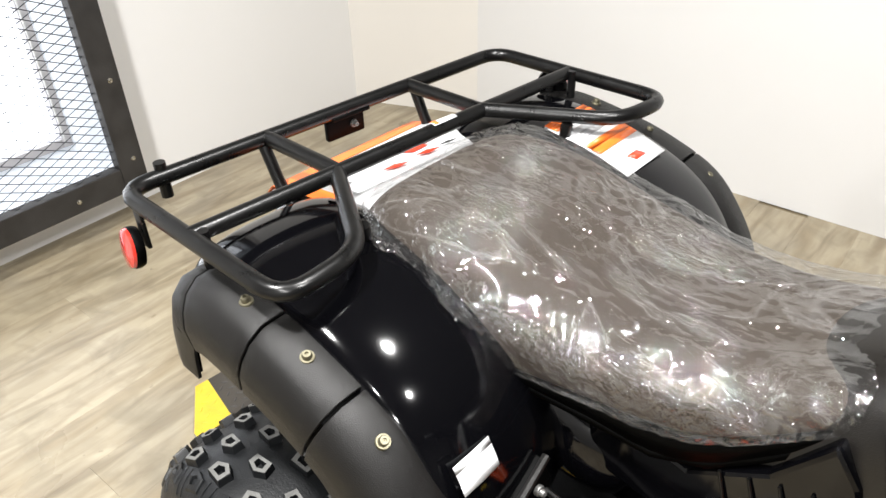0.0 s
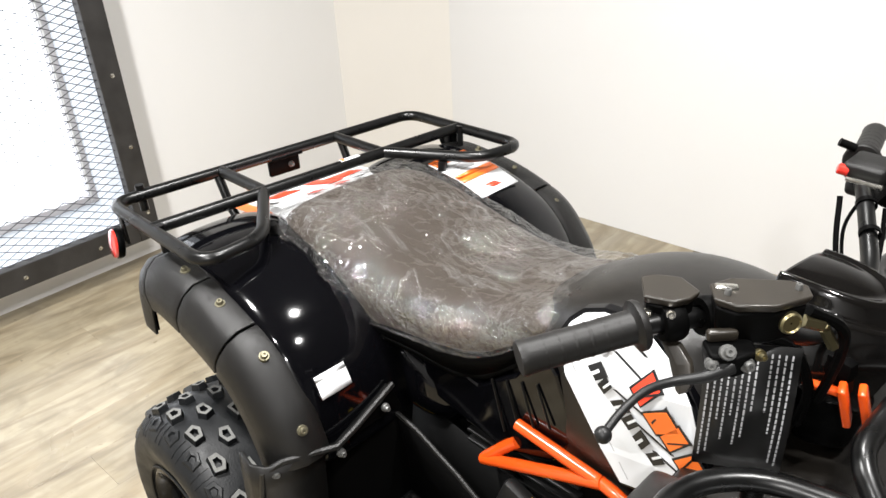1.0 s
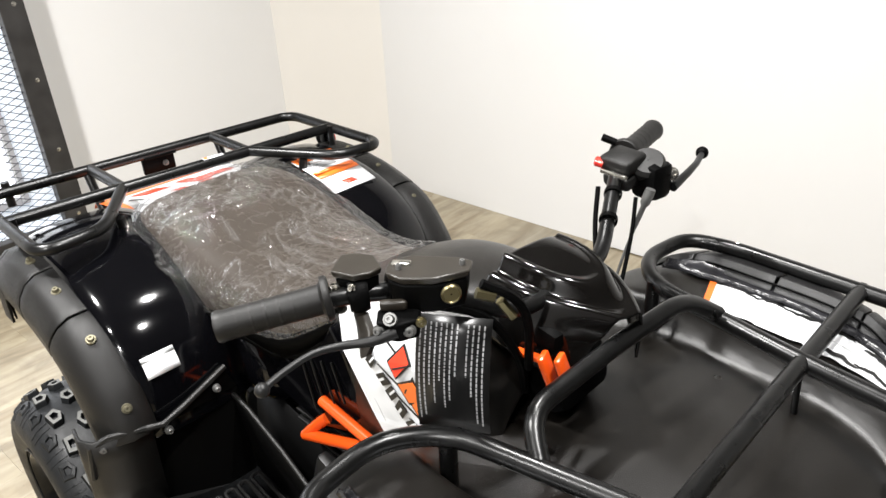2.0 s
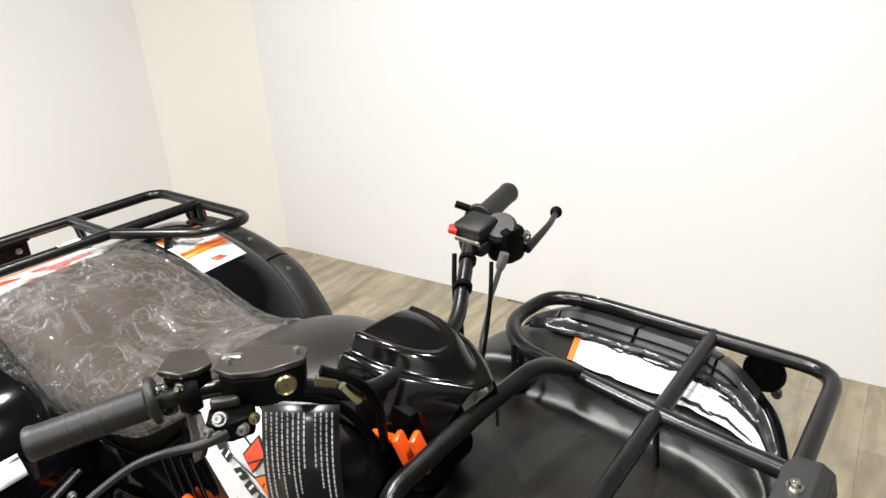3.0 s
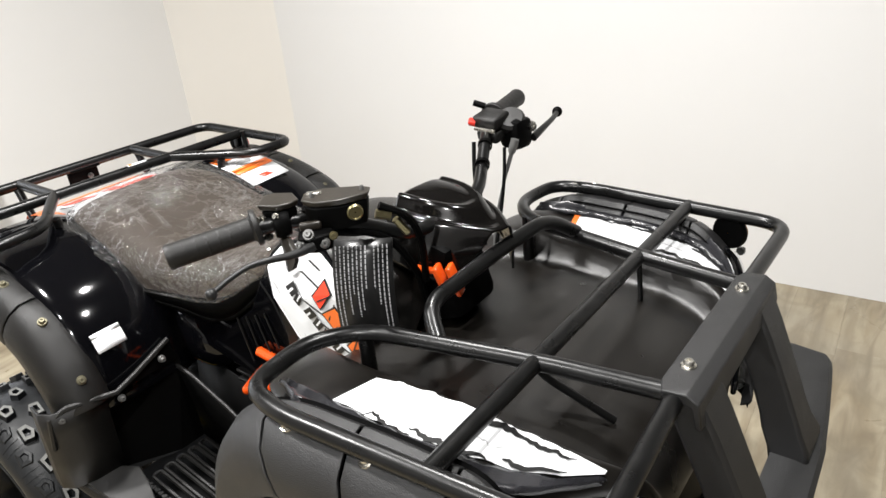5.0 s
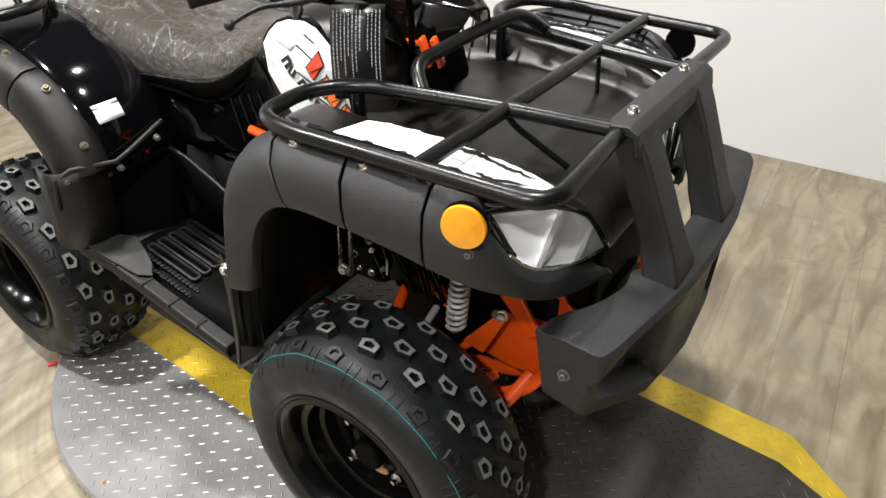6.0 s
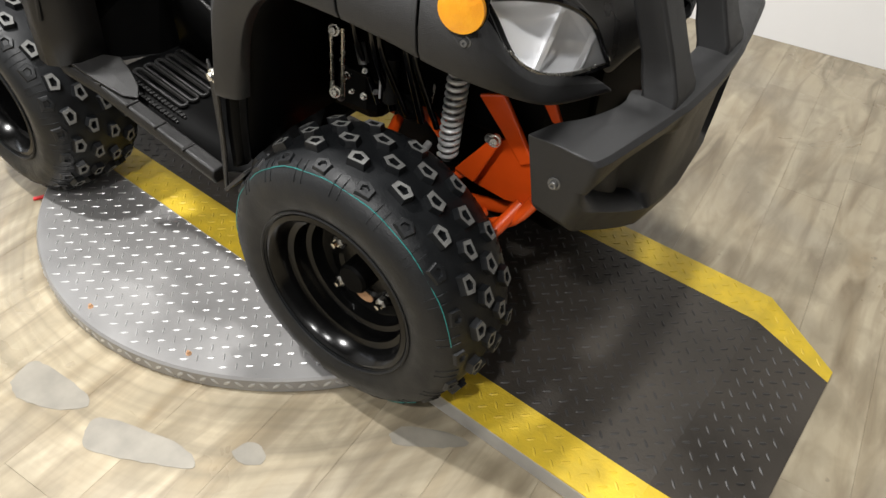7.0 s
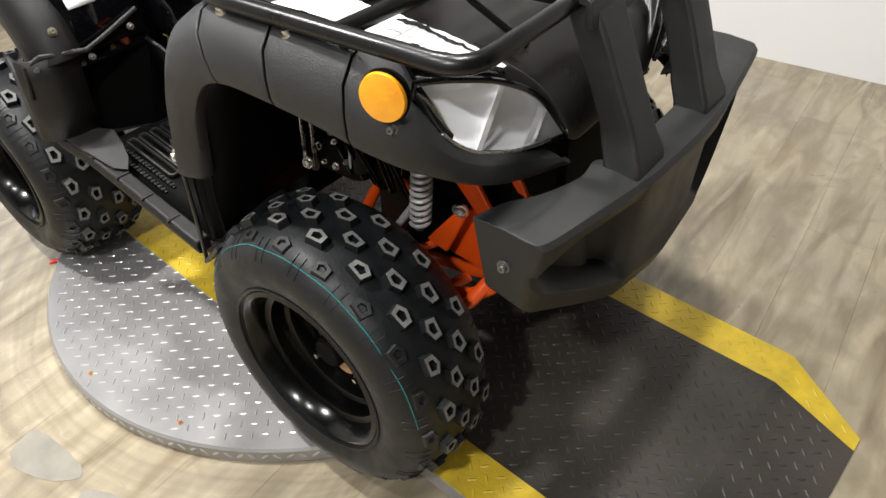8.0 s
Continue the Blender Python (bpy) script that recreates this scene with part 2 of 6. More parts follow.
    col = over(times(ramp(rings, 0.42, 0.66, 0.0, 0.85), near), col, (0.145, 0.122, 0.085))
    link(col, b.inputs["Base Color"])
    link(ramp(smear, 0.3, 0.7, 0.24, 0.42), b.inputs["Roughness"])
    bp = nt.nodes.new("ShaderNodeBump")
    bp.inputs["Strength"].default_value, bp.inputs["Distance"].default_value = 0.12, 0.002
    link(grain, bp.inputs["Height"])
    link(bp.outputs[0], b.inputs["Normal"])
    return m


ROOM_TURN = 4.0
PLANK = wood_floor()
ALU = material("aluminium_tread_plate", (0.29, 0.285, 0.28), 0.36, metal=0.4, var=0.12, scale=7, bump=0.15, bump_scale=300, rvar=0.12)
# Lighter base colour puts the bars' glints partly into their tone.
ALU_BAR = material("bright_tread_bar", (0.52, 0.52, 0.52), 0.34, metal=0.7, var=0.1, scale=30)
BAND = material("satin_black_band", (0.014, 0.014, 0.016), 0.26, var=0.5, scale=30, bump=0.1, bump_scale=60)
BLACKPLATE = material("worn_black_tread_plate", (0.005, 0.005, 0.005), 0.5, spec=0.35, colour2=(0.098, 0.084, 0.068), scale=3.6, bump=0.5, bump_scale=120, rvar=0.12)
WORNLUG = material("rubbed_tread_bar", (0.006, 0.0055, 0.005), 0.5, colour2=(0.105, 0.10, 0.095), scale=3.4, metal=0.3, rvar=0.1)
YELLOW = material("worn_yellow_paint", (0.42, 0.30, 0.033), 0.5, colour2=(0.86, 0.60, 0.03), scale=22, bump=0.5, bump_scale=120)
SKIRT = material("scuffed_bare_metal", (0.30, 0.29, 0.27), 0.5, metal=0.3, colour2=(0.52, 0.51, 0.48), scale=14, bump=0.3, bump_scale=200)
SCUFF = material("grey_tape_residue", (0.13, 0.12, 0.10), 0.42, var=0.2, scale=16, colour2=(0.31, 0.285, 0.235))
GRIME = material("dirty_plank_joint", (0.25, 0.20, 0.125), 0.8, var=0.3, scale=10)

# ---- mesh helpers ----


def V(*a):
    return Vector(a)


def part(name, bm, mat, parent, label="", smooth=True, bevel=0.0, subdiv=0, solid=0.0, angle=40):
    me = bpy.data.meshes.new(name)
    bmesh.ops.recalc_face_normals(bm, faces=bm.faces)
    bm.to_mesh(me)
    bm.free()
    me.materials.append(mat)
    ob = new(name, me)
    if smooth:
        me.polygons.foreach_set("use_smooth", [True] * len(me.polygons))
        me.set_sharp_from_angle(angle=radians(angle))
    if solid:
        md = ob.modifiers.new("thick", "SOLIDIFY")
        md.thickness, md.offset = solid, 0
    if bevel:
        md = ob.modifiers.new("edge", "BEVEL")
        md.width, md.segments, md.limit_method, md.angle_limit = bevel, 2, "ANGLE", radians(35)
    if subdiv:
        md = ob.modifiers.new("round", "SUBSURF")
        md.levels = md.render_levels = subdiv
    if parent is not None:
        ob.parent = parent
        if parent.type == "EMPTY":
            ob.matrix_parent_inverse = parent.matrix_basis.inverted()
    if label:
        ob["label"] = label
    return ob


def thing(name, label, category, at=(0, 0, 0), group="", kind=""):
    ob = new(name)
    ob.location = at
    ob.matrix_basis = Matrix.Translation(at)
    ob.empty_display_size = 0.1
    return tagged(ob, label, category, group, kind)


def catmull(pts, n):
    pts = [Vector(p) for p in pts]
    ext = [2 * pts[0] - pts[1]] + pts + [2 * pts[-1] - pts[-2]]
    out = []
    for i in range(len(pts) - 1):
        a, b, c, d = ext[i : i + 4]
        for k in range(n):
            t = k / n
            out.append(0.5 * (2 * b + (c - a) * t + (2 * a - 5 * b + 4 * c - d) * t * t + (3 * b - a - 3 * c + d) * t ** 3))
    out.append(pts[-1])
    return out


def filleted(pts, rad, closed=False, n=5):
    pts = [Vector(p) for p in pts]
    out, m = [], len(pts)
    for i, p in enumerate(pts):
        if not closed and i in (0, m - 1):
            out.append(p)
            continue
        a, b = pts[i - 1], pts[(i + 1) % m]
        u, w = (a - p), (b - p)
        d = min(rad, u.length * 0.48, w.length * 0.48)
        s, e = p + u.normalized() * d, p + w.normalized() * d
        for k in range(n + 1):
            t = k / n
            out.append((1 - t) ** 2 * s + 2 * t * (1 - t) * p + t * t * e)
    return out


def tube(bm, pts, r, seg=10, closed=False, fillet=0.0, ends=True):
    pts = filleted(pts, fillet, closed) if fillet else [Vector(p) for p in pts]
    m = len(pts)
    tang = []
    for i in range(m):
        a = pts[i - 1] if (closed or i > 0) else pts[i]
        b = pts[(i + 1) % m] if (closed or i < m - 1) else pts[i]
        tang.append((b - a).normalized())
    nrm = tang[0].orthogonal().normalized()
    rings = []
    for i in range(m):
        nrm = (nrm - tang[i] * nrm.dot(tang[i])).normalized()
        bi = tang[i].cross(nrm)
        rr = r[i] if isinstance(r, (list, tuple)) else r
        rings.append([bm.verts.new(pts[i] + rr * (math.cos(6.28318 * k / seg) * nrm + math.sin(6.28318 * k / seg) * bi)) for k in range(seg)])
    skin(bm, rings, True, closed)
    if ends and not closed:
        bm.faces.new(rings[0])
        bm.faces.new(rings[-1])
    return bm


def skin(bm, rings, round_ring=True, closed=False):
    m, k = len(rings), len(rings[0])
    for i in range(m if closed else m - 1):
        a, b = rings[i], rings[(i + 1) % m]
        for j in range(k if round_ring else k - 1):
            bm.faces.new((a[j], a[(j + 1) % k], b[(j + 1) % k], b[j]))


def loft(sections, round_ring=False, cap=False, bm=None):
    bm = bm or bmesh.new()
    rings = [[bm.verts.new(p) for p in s] for s in sections]
    skin(bm, rings, round_ring)
    if cap:
        bm.faces.new(rings[0])
        bm.faces.new(rings[-1])
    return bm


def box(bm, c, size, rot=(0, 0, 0), bevel=0.0):
    m = pose(*c, *rot) @ Matrix.Diagonal((*size, 1))
    got = bmesh.ops.create_cube(bm, size=1.0, matrix=m)
    if bevel:
        vs = set(got["verts"])
        es = [e for e in bm.edges if e.verts[0] in vs and e.verts[1] in vs]
        bmesh.ops.bevel(bm, geom=es, offset=bevel, segments=2, affect="EDGES", profile=0.5)
    return bm


def revolve(bm, prof, seg, m=Matrix.Identity(4), cap=False, arc=1.0):
    """prof: (radius, height) along local z."""
    n = seg if arc == 1.0 else seg + 1
    rings = []
    for k in range(n):
        a = 2 * math.pi * arc * k / seg
        rings.append([bm.verts.new(m @ V(r * math.cos(a), r * math.sin(a), h)) for r, h in prof])
    skin(bm, rings, False, arc == 1.0)
    if cap:
        bm.faces.new([r[0] for r in rings])
        bm.faces.new([r[-1] for r in rings])
    return bm


def slab(bm, pts, thick, bevel=0.0):
    """A flat polygon of world points given a thickness along its normal."""
    vs = [bm.verts.new(p) for p in pts]
    f = bm.faces.new(vs)
    f.normal_update()
    n = f.normal.copy()
    top = [bm.verts.new(Vector(p) + n * thick) for p in pts]
    bm.faces.new(top)
    for i in range(len(vs)):
        j = (i + 1) % len(vs)
        bm.faces.new((vs[i], vs[j], top[j], top[i]))
    return bm


def align(p, n):
    """A frame at p whose z runs along n."""
    return Matrix.Translation(p) @ Vector(n).to_track_quat("Z", "Y").to_matrix().to_4x4()


def bolt(p, n, parent, r=0.009, mat=None, name="bolt"):
    bm = bmesh.new()
    m = align(p, n)
    revolve(bm, [(r * 1.5, -0.004), (r * 1.5, 0.001), (r * 1.4, 0.002), (r, 0.002), (r, 0.006), (r * 0.8, 0.0085), (r * 0.4, 0.0085), (r * 0.35, 0.006), (0.0005, 0.006)], 12, m)
    return part(name, bm, mat or CHROME, parent)


# ---- room ----
ROOM = 4.0  # degrees by which the room is turned against the vehicle


def room(u, v, z):
    """Room coordinates (u along the back wall, v towards it) laid into the world."""
    c, s = math.cos(radians(ROOM)), math.sin(radians(ROOM))
    return V(u * c - v * s, u * s + v * c, z)

U0, U1, V0, V1 = -2.41, 3.4, -2.6, 1.93


def wall_prism(name, quad, z0, z1, mat, label, thick=0.12, outward=None):
    """A wall from room point a to b with a thickness on its outer side."""
    (ua, va), (ub, vb) = quad
    a, b = V(ua, va, 0), V(ub, vb, 0)
    n = V(-(b - a).y, (b - a).x, 0).normalized() * thick
    bm = bmesh.new()
    low = [room(p.x, p.y, z0) for p in (a, b, b + n, a + n)]
    high = [room(p.x, p.y, z1) for p in (a, b, b + n, a + n)]
    lo, hi = [bm.verts.new(p) for p in low], [bm.verts.new(p) for p in high]
    bm.faces.new(lo)
    bm.faces.new(hi)
    for i in range(4):
        j = (i + 1) % 4
        bm.faces.new((lo[i], lo[j], hi[j], hi[i]))
    ob = part(name, bm, mat, None, smooth=False)
    return tagged(ob, label, "wall", kind="structure")






PB, PC = (U0, 1.72), (-1.79, V1)
wall_prism("wall_north", ((U1, V1), PC), 0, CEIL, WALL, "smooth white painted showroom wall", thick=-0.12)
# Corner strip is toned warmer than the walls beside it.
wall_prism("wall_corner", (PC, PB), 0, CEIL, BEIGE, "beige strip of wall across the corner", thick=-0.05)
DOOR_V0, DOOR_V1, DOOR_Z0, DOOR_Z1 = -0.85, 0.42, 0.165, 2.10
OPEN_V0, OPEN_V1, OPEN_Z0, OPEN_Z1 = -0.836, 0.406, 0.176, 2.089
PANE_V0, PANE_V1, PANE_Z0, PANE_Z1 = -0.70, 0.235, 0.365, 1.95
wall_prism("wall_west", (PB, (U0, OPEN_V1)), 0, CEIL, WALL, "white painted wall beside the mesh window", thick=-0.12)
wall_prism("wall_west", ((U0, OPEN_V0), (U0, V0)), 0, CEIL, WALL, "white painted wall beside the mesh window", thick=-0.12)
wall_prism("wall_west", ((U0, OPEN_V1), (U0, OPEN_V0)), 0, OPEN_Z0, WALL, "low white wall below the mesh window", thick=-0.12)
wall_prism("wall_west", ((U0, OPEN_V1), (U0, OPEN_V0)), OPEN_Z1, CEIL, WALL, "white wall above the mesh window", thick=-0.12)
# Unseen closing walls: grey south fills the near sides, dark east holds fill down.
wall_prism("wall_south", ((U0, V0), (U1, V0)), 0, CEIL, GREYWALL, "unseen wall, grey to throw back fill light", thick=-0.12)
wall_prism("wall_east", ((U1, V0), (U1, V1)), 0, CEIL, FARWALL, "unseen wall, dark to keep side light low", thick=-0.12)

# Ceiling is out of view; kept dark so black plastics reflect little.
bm = bmesh.new()
slab(bm, [room(u, v, CEIL) for u, v in ((U0 - 0.1, V0 - 0.1), (U1 + 0.1, V0 - 0.1), (U1 + 0.1, V1 + 0.1), (U0 - 0.1, V1 + 0.1))], 0.1)
tagged(part("ceiling", bm, CEILING, None, smooth=False), "ceiling out of view, kept dark", "ceiling", kind="structure")
bm = bmesh.new()
slab(bm, [room(u, v, -0.008) for u, v in ((U0 - 0.1, V1 + 0.1), (U1 + 0.1, V1 + 0.1), (U1 + 0.1, V0 - 0.1), (U0 - 0.1, V0 - 0.1))], 0.12)
floor_ob = tagged(part("floor", bm, GRIME, None, smooth=False), "worn pale oak plank floor with grey scuffs", "floor", kind="structure")

for lx, ly, _ in LAMPS:
    t = thing("ceiling_lamp", "round white ceiling downlight, switched on", "lamp", (lx, ly, CEIL), "ceiling downlights")
    bm = bmesh.new()
    revolve(bm, [(0.125, 0.0), (0.125, -0.02), (0.14, -0.022), (0.145, -0.004), (0.145, 0.0)], 28, Matrix.Translation((lx, ly, CEIL)))
    part("housing", bm, CEILING, t)

# mesh window in the west wall: steel frame, expanded mesh, deep pale reveal and the bright space behind
win = thing("window_1", "blackened steel framed window covered with diamond mesh", "window", room(U0, 0, 0), kind="structure")


def wall_box(u0, u1, v0, v1, z0, z1, mat, name, parent, label="", bevel=0.003):
    bm = bmesh.new()
    c = room((u0 + u1) / 2, (v0 + v1) / 2, (z0 + z1) / 2)
    box(bm, c, (abs(u1 - u0), abs(v1 - v0), abs(z1 - z0)), (0, 0, ROOM), bevel)
    return part(name, bm, mat, parent, label, smooth=False)


FW = 0.095
UF = -2.235  # plane of the mesh, in front of the wall
wall_box(UF - 0.03, UF + 0.02, DOOR_V1 - FW, DOOR_V1, DOOR_Z0, DOOR_Z1, WEATHERED, "frame_post", win)
wall_box(UF - 0.03, UF + 0.02, DOOR_V0, DOOR_V0 + FW, DOOR_Z0, DOOR_Z1, WEATHERED, "frame_post", win)
wall_box(UF - 0.032, UF + 0.018, DOOR_V0 + FW, DOOR_V1 - FW, DOOR_Z0, DOOR_Z0 + FW, WEATHERED, "frame_rail", win)
wall_box(UF - 0.032, UF + 0.018, DOOR_V0 + FW, DOOR_V1 - FW, DOOR_Z1 - FW, DOOR_Z1, WEATHERED, "frame_rail", win)
for k in range(7):
    bolt(room(UF + 0.02, DOOR_V1 - FW * 0.4, 0.285 + 0.296 * k), room(1, 0, 0), win, 0.006, name="screw")
for k in range(4):
    bolt(room(UF + 0.018, DOOR_V1 - 0.27 - 0.3 * k, DOOR_Z0 + FW * 0.45), room(1, 0, 0), win, 0.006, name="screw")
for v0, v1 in ((DOOR_V1 - 0.012, DOOR_V1 - 0.002), (DOOR_V0 + 0.002, DOOR_V0 + 0.012)):
    wall_box(U0 + 0.001, UF - 0.031, v0, v1, DOOR_Z0, DOOR_Z1, REVEAL, "box_side", win)
wall_box(U0 + 0.001, UF - 0.033, DOOR_V0 + 0.013, DOOR_V1 - 0.013, DOOR_Z0, DOOR_Z0 + 0.01, REVEAL, "box_bottom", win)
wall_box(U0 + 0.001, UF - 0.033, DOOR_V0 + 0.013, DOOR_V1 - 0.013, DOOR_Z1 - 0.01, DOOR_Z1, REVEAL, "box_top", win)
for v0, v1 in ((PANE_V1, PANE_V1 + 0.035), (PANE_V0 - 0.035, PANE_V0)):
    wall_box(U0 - 0.03, U0 + 0.012, v0, v1, PANE_Z0 - 0.035, PANE_Z1 + 0.035, REVEAL, "inner_frame", win, "grey inner window frame")
for z0, z1 in ((PANE_Z0 - 0.035, PANE_Z0), (PANE_Z1, PANE_Z1 + 0.035)):
    wall_box(U0 - 0.028, U0 + 0.01, PANE_V0 + 0.0005, PANE_V1 - 0.0005, z0, z1, REVEAL, "inner_frame", win)
wall_box(U0 + 0.0125, U0 + 0.018, PANE_V1 + 0.004, PANE_V1 + 0.012, PANE_Z0 - 0.02, PANE_Z1 + 0.02, WHITE_INK, "frame_bead", win, "thin white bead")


def daylight(name, colour, strength):
    m = bpy.data.materials.new(name)
    m.use_nodes = True
    g = m.node_tree.nodes["Principled BSDF"]
    g.inputs["Base Color"].default_value = (0.8, 0.83, 0.88, 1)
    g.inputs["Emission Color"].default_value = (*colour, 1)
    g.inputs["Emission Strength"].default_value = strength
    return m


bm = bmesh.new()
box(bm, room(U0 - 0.16, (DOOR_V0 + DOOR_V1) / 2, 1.1), (0.01, 1.5, 2.3), (0, 0, ROOM))
tagged(part("backdrop", bm, daylight("daylight_behind_window", (0.95, 0.97, 1.0), 2.9), None, smooth=False), "bright daylight behind the mesh window", "backdrop", kind="structure")
# Surround panes carry a dim bluish glow of their own.
PALE_GLOW = daylight("pale_pane_glow", (0.80, 0.90, 1.0), 0.5)
for v0, v1, z0, z1 in ((PANE_V1 + 0.0355, OPEN_V1, OPEN_Z0, OPEN_Z1), (OPEN_V0, PANE_V0 - 0.0355, OPEN_Z0, OPEN_Z1), (PANE_V0 - 0.035, PANE_V1 + 0.035, OPEN_Z0, PANE_Z0 - 0.0355), (PANE_V0 - 0.035, PANE_V1 + 0.035, PANE_Z1 + 0.0355, OPEN_Z1)):
    wall_box(U0 - 0.02, U0 - 0.014, v0, v1, z0, z1, PALE_GLOW, "pale_pane", win, "pale pane round the bright one, with its own bluish glow", bevel=0.0)

bm = bmesh.new()
PW, PH, SW, ST = 0.036, 0.016, 0.0016, 0.002
v0, v1, z0, z1 = DOOR_V0 + FW, DOOR_V1 - FW, DOOR_Z0 + FW, DOOR_Z1 - FW
nv, nz = int((v1 - v0) / PW), int((z1 - z0) / PH)
for i in range(nv):
    for j in range(nz):
        cv, cz = v0 + (i + 0.5) * PW, z0 + (j + 0.5) * PH
        for sv, sz in ((1, 1), (-1, 1)):
            lo = (cv - sv * PW / 2, cz - PH / 2 * sz) if (i + j) % 2 == 0 else (cv + sv * PW / 2, cz - PH / 2 * sz)
            if (sv == 1) != ((i + j) % 2 == 0):
                continue
            p, q = (cv - PW / 2, cz - PH / 2), (cv + PW / 2, cz + PH / 2)
            if (i + j) % 2:
                p, q = (cv - PW / 2, cz + PH / 2), (cv + PW / 2, cz - PH / 2)
            t0 = [bm.verts.new(room(UF - 0.008 + d, w, z + e)) for d, w, z, e in ((0, p[0], p[1], -SW), (ST, p[0], p[1], SW), (ST, q[0], q[1], SW), (0, q[0], q[1], -SW))]
            bm.faces.new(t0)
tagged(part("mesh_panel", bm, MESHMAT, win, "dark expanded diamond steel mesh", smooth=False, solid=0.0012), kind="stuff")

# ---- turntable and platform ----
PX, PY, PROT = 0.08, 0.067, -3.3
TOP_DISC, TOP = 0.043, 0.047


def plat(p, q, z):
    c, s = math.cos(radians(PROT)), math.sin(radians(PROT))
    return V(PX + p * c - q * s, PY + p * s + q * c, z)


def lug(bm, at, ang, z, ln=0.013, wd=0.0042, h=0.0022):
    c, s = math.cos(ang), math.sin(ang)
    def w(a, b, k):
        return bm.verts.new(at(a * c - b * s, a * s + b * c, z + k))
    base = [w(-ln, 0, 0), w(-ln * 0.4, -wd, 0), w(ln * 0.4, -wd, 0), w(ln, 0, 0), w(ln * 0.4, wd, 0), w(-ln * 0.4, wd, 0)]
    t1, t2 = w(-ln * 0.55, 0, h), w(ln * 0.55, 0, h)
    for a, b, t in ((0, 1, t1), (3, 4, t2), (2, 3, t2), (5, 0, t1)):
        bm.faces.new((base[a], base[b], t))
    bm.faces.new((base[1], base[2], t2, t1))
    bm.faces.new((base[4], base[5], t1, t2))


DX, DY, R = 0.064, 0.043, 0.738
turn = thing("turntable", "round aluminium tread plate turntable disc on the floor", "turntable", (DX, DY, 0))
bm = bmesh.new()
revolve(bm, [(0.001, 0.0), (R - 0.004, 0.0), (R, 0.003), (R, TOP_DISC - 0.006), (R - 0.005, TOP_DISC), (0.001, TOP_DISC)], 128, Matrix.Translation((DX, DY, 0)))
disc = part("disc", bm, ALU, turn, angle=30)
bm = bmesh.new()
K = 0.0206  # the bars stand askew to the ramp, in alternate directions
n = int(R / K) + 1
for i in range(-n, n + 1):
    for j in range(-n, n + 1):
        p, q = (i - j) * K, (i + j) * K
        w0 = plat(p, q, 0)
        if math.hypot(w0.x - DX, w0.y - DY) < R - 0.02 and abs(q) > 0.37:
            lug(bm, lambda a, b, z, p=p, q=q: plat(p + a, q + b, z), math.pi / 4 if (i + j) % 2 else -math.pi / 4, TOP_DISC, 0.0118, 0.0021, 0.0017)
tagged(part("tread_pattern", bm, ALU_BAR, disc, smooth=False), kind="stuff")
for x, y in ((0.015, -0.656), (0.305, -0.610)):
    bolt(V(x, y, TOP_DISC), V(0, 0, 1), disc, 0.0045, RUSTY, "screw")
bm = bmesh.new()
for k in range(170):
    a = 2 * math.pi * k / 170
    def rim_at(u, w, z, a=a):
        return V(DX + (R + z) * math.cos(a + u / R), DY + (R + z) * math.sin(a + u / R), TOP_DISC / 2 + w)
    lug(bm, rim_at, 0.7 if k % 2 else -0.7, 0.0, 0.012)
tagged(part("edge_tread_pattern", bm, ALU_BAR, disc, smooth=False), kind="stuff")

ramp = thing("ramp_platform", "worn black tread plate platform with yellow edge stripes", "platform", (PX, PY, 0))
L0, L1, HALF, HIN, END = 1.20, 1.395, 0.388, 0.285, 0.29


def profile_z(p):
    return TOP if abs(p) < L0 else TOP - (abs(p) - L0) / (L1 - L0) * (TOP - 0.006)


def half_out(p):
    return HALF if abs(p) < L0 else HALF - (abs(p) - L0) / (L1 - L0) * (HALF - END)


def half_in(p):
    return HIN if abs(p) < L0 else HIN - (abs(p) - L0) / (L1 - L0) * (HIN - 0.25)


stations = [-L1, -1.3, -L0, -0.8, -0.4, 0.0, 0.4, 0.8, L0, 1.3, L1]
def strip_part(q0f, q1f, mat, name, lift=0.0, low=0.0):
    secs = []
    for p in stations:
        a, b, z = q0f(p), q1f(p), profile_z(p) + lift
        zb = max(0.0005, z - 0.035) if low else z - 0.004
        zb = 0.0005 if low and abs(p) >= L0 * 0.5 else zb
        secs.append([plat(p, a, zb), plat(p, a, z), plat(p, b, z), plat(p, b, zb)])
    return part(name, loft(secs, True, True), mat, ramp, smooth=False)


strip_part(lambda p: -half_in(p), lambda p: half_in(p), BLACKPLATE, "deck", low=1)
strip_part(lambda p: half_in(p) + 0.0005, lambda p: half_out(p), YELLOW, "edge_stripe", 0.0, low=1)
strip_part(lambda p: -half_out(p), lambda p: -half_in(p) - 0.0005, YELLOW, "edge_stripe", 0.0, low=1)
for sq in (-1, 1):
    secs = []
    for p in stations:
        z = profile_z(p)
        q = sq * (half_out(p) + 0.0006)
        secs.append([plat(p, q, 0.0008), plat(p, q + sq * 0.0012, 0.001), plat(p, q + sq * 0.0012, z - 0.004), plat(p, q, z - 0.002)])
    part("edge_skirt", loft(secs, True, True), SKIRT, ramp, "scuffed bare grey side edge", smooth=False)
bm = bmesh.new()
